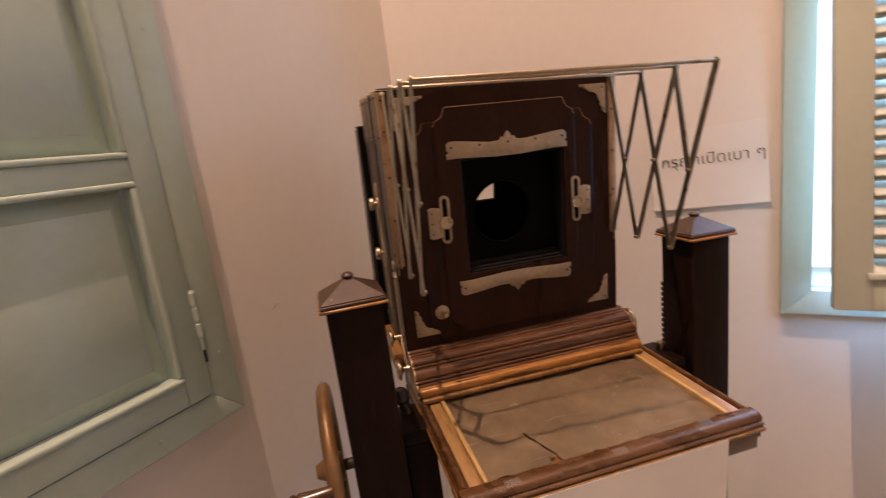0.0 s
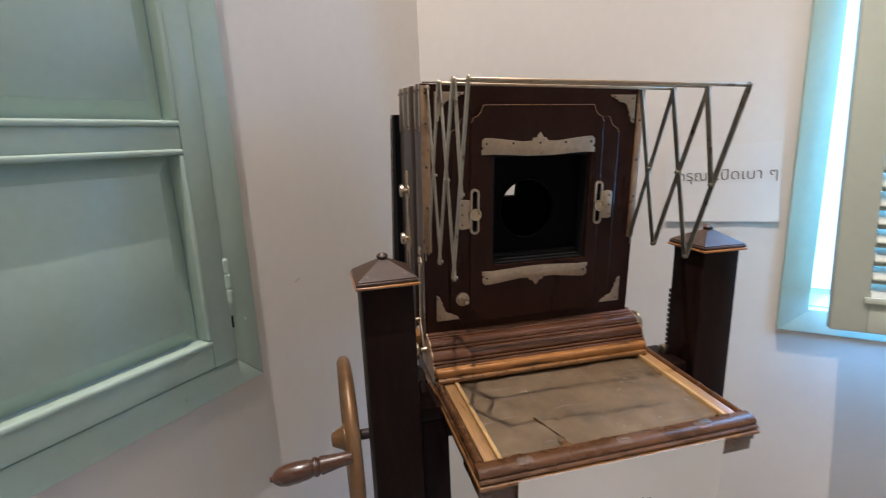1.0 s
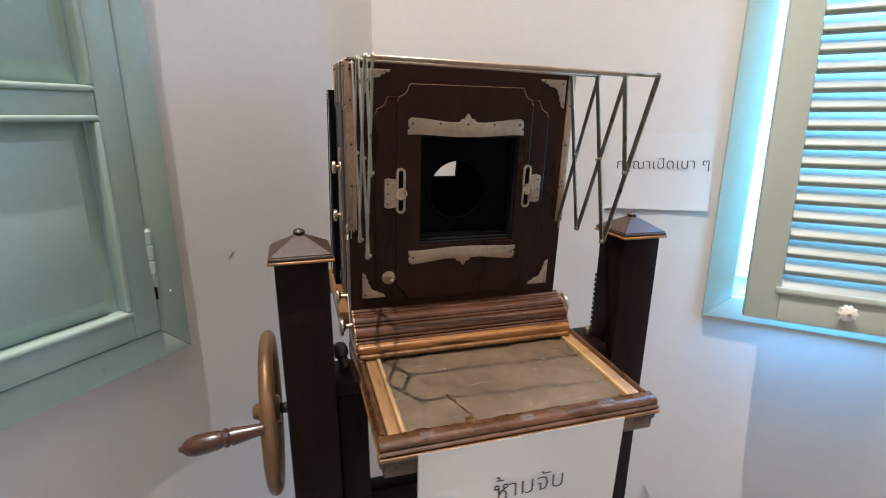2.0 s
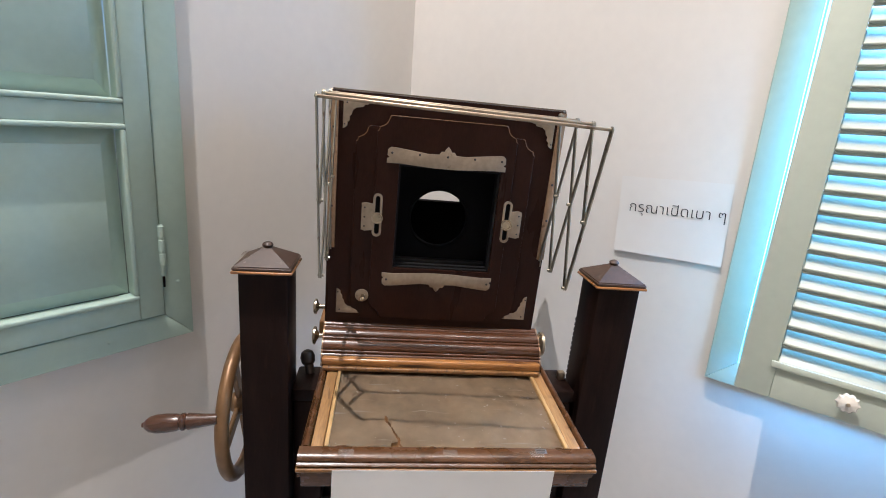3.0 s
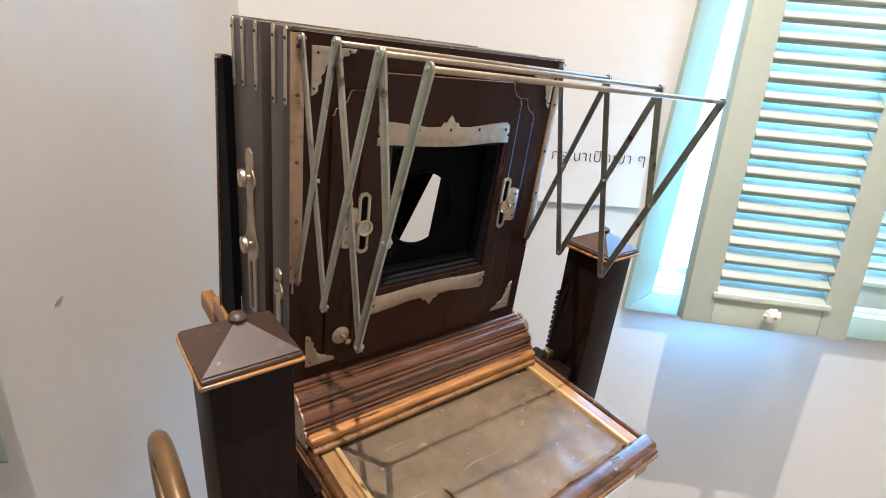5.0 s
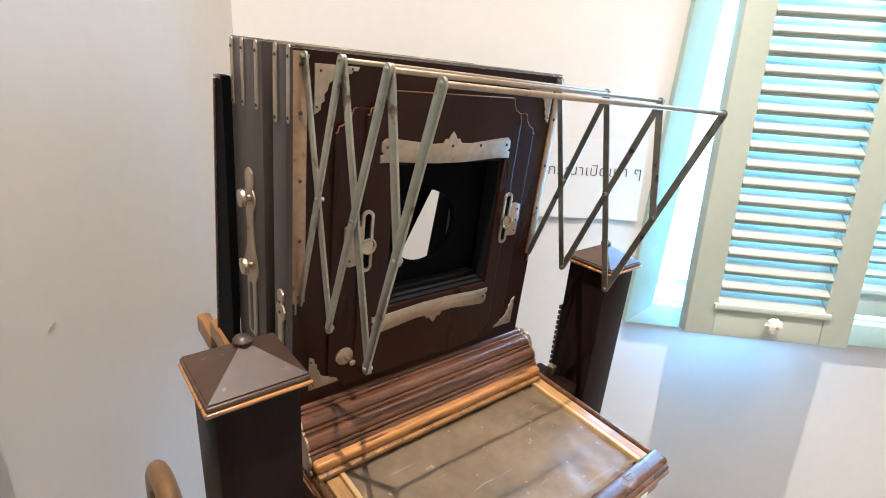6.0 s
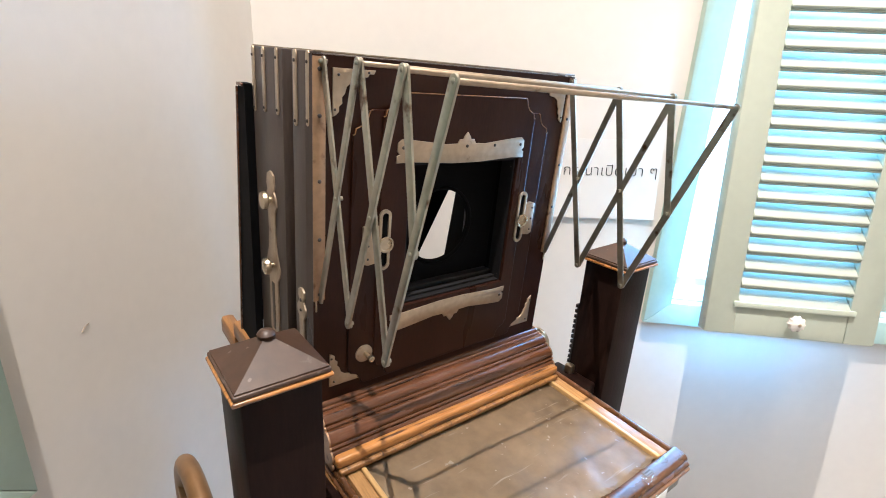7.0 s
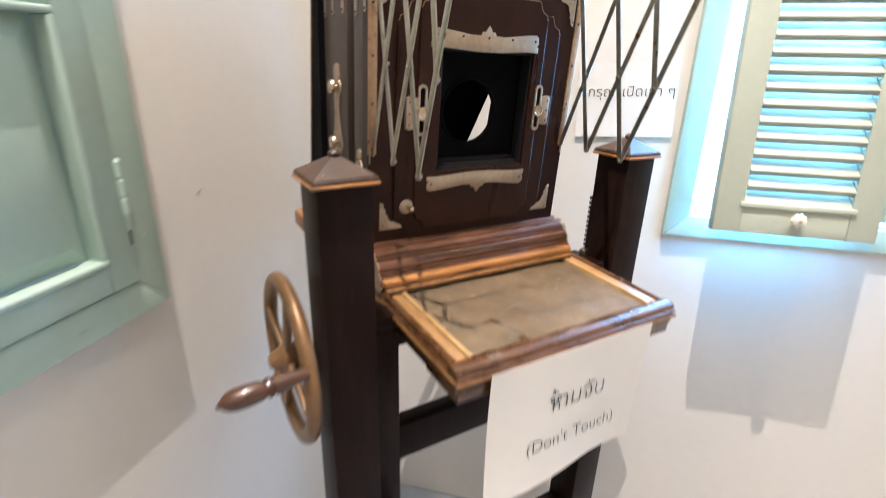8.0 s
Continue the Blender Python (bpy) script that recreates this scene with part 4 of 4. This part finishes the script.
for x in (-0.130, 0.010, 0.132):
    tp = box(x - 0.010, x + 0.010, BY0 - 0.0036, BY0 - 0.0030, 0.992, 1.008, 0.0002)
    box(x - 0.010, x + 0.010, BY0 + 0.006, BY0 + 0.019, BZ + 0.0040, BZ + 0.0046, 0.0002, bm=tp)
    part("sticky_tape", tp, "tape", notice, "clear sticky tape")


wm = R @ Matrix.Translation((0.734, 0.0025, 1.366)) @ Matrix(((1, 0, 0, 0), (0, 0, 1, 0), (0, 1, 0, 0), (0, 0, 0, 1))) @ pose(0, 0, 0, 0, 0, 2.5)
wall_notice = sheet("wall_notice", 0.213, 0.163, lambda a, b: 0.0008 + 0.003 * b ** 4 * (0.4 + abs(a - 0.5)) + 0.0006 * math.sin(6 * a) * b, "white paper notice with printed words stuck on the wall", wm)
words("กรุณาเปิดเบา ๆ", 0.031, wm @ Matrix.Translation((0.009, -0.064, 0.0018)), "printed_line", wall_notice, -0.0004)

# ---- the stand ----
stand = thing("camera_stand", (0, -0.05, 0), "dark wooden camera stand with two capped posts and a crank wheel", "stand")


def post(xc, yc, dz, lean_by=0.0):
    h, cap = 0.0355, 0.042
    p = part("post", box(xc - h, xc + h, yc - h, yc + h, 0.05, 1.214 + dz, 0.003), "darkwood", stand)
    part("cap_bead", box(xc - cap - 0.0015, xc + cap + 0.0015, yc - cap - 0.0015, yc + cap + 0.0015, 1.2108 + dz, 1.2150 + dz, 0.0018, seg=3), "lip", p, "worn golden edge bead")
    part("cap_moulding", box(xc - cap, xc + cap, yc - cap, yc + cap, 1.2152 + dz, 1.2200 + dz, 0.0018, seg=3), "capwood", p)
    c = bmesh.new()
    k = cap - 0.002
    ring0 = [c.verts.new((xc + sx * k, yc + sy * k, 1.2195 + dz)) for sx, sy in ((-1, -1), (1, -1), (1, 1), (-1, 1))]
    ring1 = [c.verts.new((xc + sx * k, yc + sy * k, 1.2215 + dz)) for sx, sy in ((-1, -1), (1, -1), (1, 1), (-1, 1))]
    ring2 = [c.verts.new((xc + sx * 0.004, yc + sy * 0.004, 1.243 + dz)) for sx, sy in ((-1, -1), (1, -1), (1, 1), (-1, 1))]
    for a, b in ((ring0, ring1), (ring1, ring2)):
        for i in range(4):
            c.faces.new((a[i], a[(i + 1) % 4], b[(i + 1) % 4], b[i]))
    c.faces.new(ring2)
    c.faces.new(ring0[::-1])
    part("pyramid_cap", c, "capwood", p, "pyramid wooden cap with worn edges", smooth=False)
    part("finial", lathe([(0.005, 1.240), (0.0075, 1.243), (0.0082, 1.246), (0.006, 1.249), (0.002, 1.2505), (0.0003, 1.2506)], Matrix.Translation((xc, yc, dz)), 18), "capwood", p)
    s = -1 if xc > 0 else 1
    xf = xc - 1.15 * math.sin(radians(lean_by))
    part("base_foot", box(xf - 0.045, xf + 0.045, yc - 0.25, yc + 0.25, 0.0, 0.06, 0.006), "darkwood", stand)
    # the toothed rack on the back
    rk = box(xc + s * (h - 0.022), xc + s * (h - 0.004), yc + h + 0.0005, yc + h + 0.003, 0.5, 1.121)
    z = 0.80
    while z < 1.115:
        box(xc + s * (h - 0.022), xc + s * (h - 0.004), yc + h + 0.0025, yc + h + 0.0072, z, z + 0.0048, 0.0008, bm=rk)
        z += 0.0095
    part("toothed_rack", rk, "iron", p, "dark iron toothed rack")
    if lean_by:
        # turned about its head, so that its foot stands further in
        c = Matrix.Translation((xc, yc, 1.21))
        p.matrix_parent_inverse = p.matrix_parent_inverse @ c @ pose(0, 0, 0, 0, lean_by, 0) @ c.inverted()


post(-0.2655, -0.0925, 0.002)
post(0.2944, -0.0750, -0.008, 1.1)
for sx, x0, x1 in ((-1, -0.228, -0.182), (1, 0.200, 0.246)):
    part("slide_upright", box(x0, x1, -0.098, -0.032, 0.60, 0.985, 0.003), "darkwood", stand)
    blk = part("slide_block", box(x0 - 0.004, x1 + 0.004, -0.10, -0.02, 0.985, 1.008, 0.004), "darkwood", stand, "worn dark slide block")
    if sx < 0:
        part("block_bolt", lathe([(0.008, 0), (0.008, 0.016), (0.0115, 0.020), (0.0125, 0.030), (0.010, 0.038), (0.004, 0.042), (0.0005, 0.0425)], Matrix.Translation(((x0 + x1) / 2 - 0.004, -0.045, 1.006)) @ pose(0, 0, 0, -18, -12), 18), "iron", blk, "dark iron bolt")
    else:
        bl = box(0.233, 0.246, -0.06, -0.046, 1.004, 1.022, 0.003)
        part("brass_catch", bl, "brass", blk, "small brass catch")
part("cross_rail", box(-0.186, 0.204, -0.074, -0.038, 0.708, 0.778, 0.003), "darkwood", stand)
part("lower_rail", box(-0.236, 0.256, -0.09, -0.04, 0.32, 0.39, 0.003), "darkwood", stand)
part("bed_bearer", box(-0.186, 0.204, -0.085, 0.12, 0.943, 0.9735, 0.003), "darkwood", stand)
lowk = part("clamp_screw", rod((-0.205, -0.098, 0.645), (-0.205, -0.135, 0.645), 0.011), "iron", stand)
part("clamp_wing", box(-0.208, -0.150, -0.132, -0.124, 0.636, 0.654, 0.003), "iron", lowk)

# the crank wheel on its axle
WC = Vector((-0.328, -0.026, 0.938))
WR = 0.117
turn = pose(0, 0, 0, 0, 90, 0)
wheel = part("crank_wheel", ring(WC, turn, WR, 0.0125, n=56, k=14, squash=0.85), "wheel", stand, "bronze-painted iron crank wheel")
part("wheel_hub", lathe([(0.020, -0.012), (0.022, -0.008), (0.022, 0.010), (0.018, 0.014), (0.012, 0.026), (0.010, 0.030), (0.0005, 0.031)], aim(WC, WC + Vector((-1, 0, 0))), 26), "wheel", wheel)
part("axle", rod(WC + Vector((0.01, 0, 0)), WC + Vector((0.12, 0, 0)), 0.0085), "iron", wheel)
for k in range(4):
    a = radians(18 + 90 * k)
    d = Vector((0, math.cos(a), math.sin(a)))
    sp = strip(WC + d * 0.016, WC + d * (WR - 0.006), 0.017, 0.009, (-1, 0, 0))
    part("spoke", sp, "wheel", wheel)
H0 = WC + Vector((-0.004, -0.119, 0.045))
hd = lathe([(0.0075, 0.0), (0.0085, 0.006), (0.0095, 0.018), (0.0115, 0.035), (0.0125, 0.042), (0.0105, 0.045), (0.0130, 0.048), (0.0130, 0.051), (0.0108, 0.054), (0.0128, 0.060), (0.0140, 0.075), (0.0138, 0.088), (0.0115, 0.098), (0.007, 0.104), (0.004, 0.106), (0.0035, 0.109), (0.0005, 0.110)],
           aim(H0, H0 + Vector((-1, 0.0, -0.10))), 26)
part("crank_handle", hd, "handle", wheel, "turned glossy wooden crank handle")

# a small scuff on the plaster
scuff = rod(L @ Vector((0.527, 0.0004, 1.131)), L @ Vector((0.521, 0.0004, 1.136)), 0.0007, 8)
rod(L @ Vector((0.521, 0.0004, 1.136)), L @ Vector((0.514, 0.0004, 1.138)), 0.0005, 8, bm=scuff)
part("scuff_mark", scuff, "leather", west, "small brown scuff")

for ob in (body, tongs, bed, notice):
    leaning(ob)
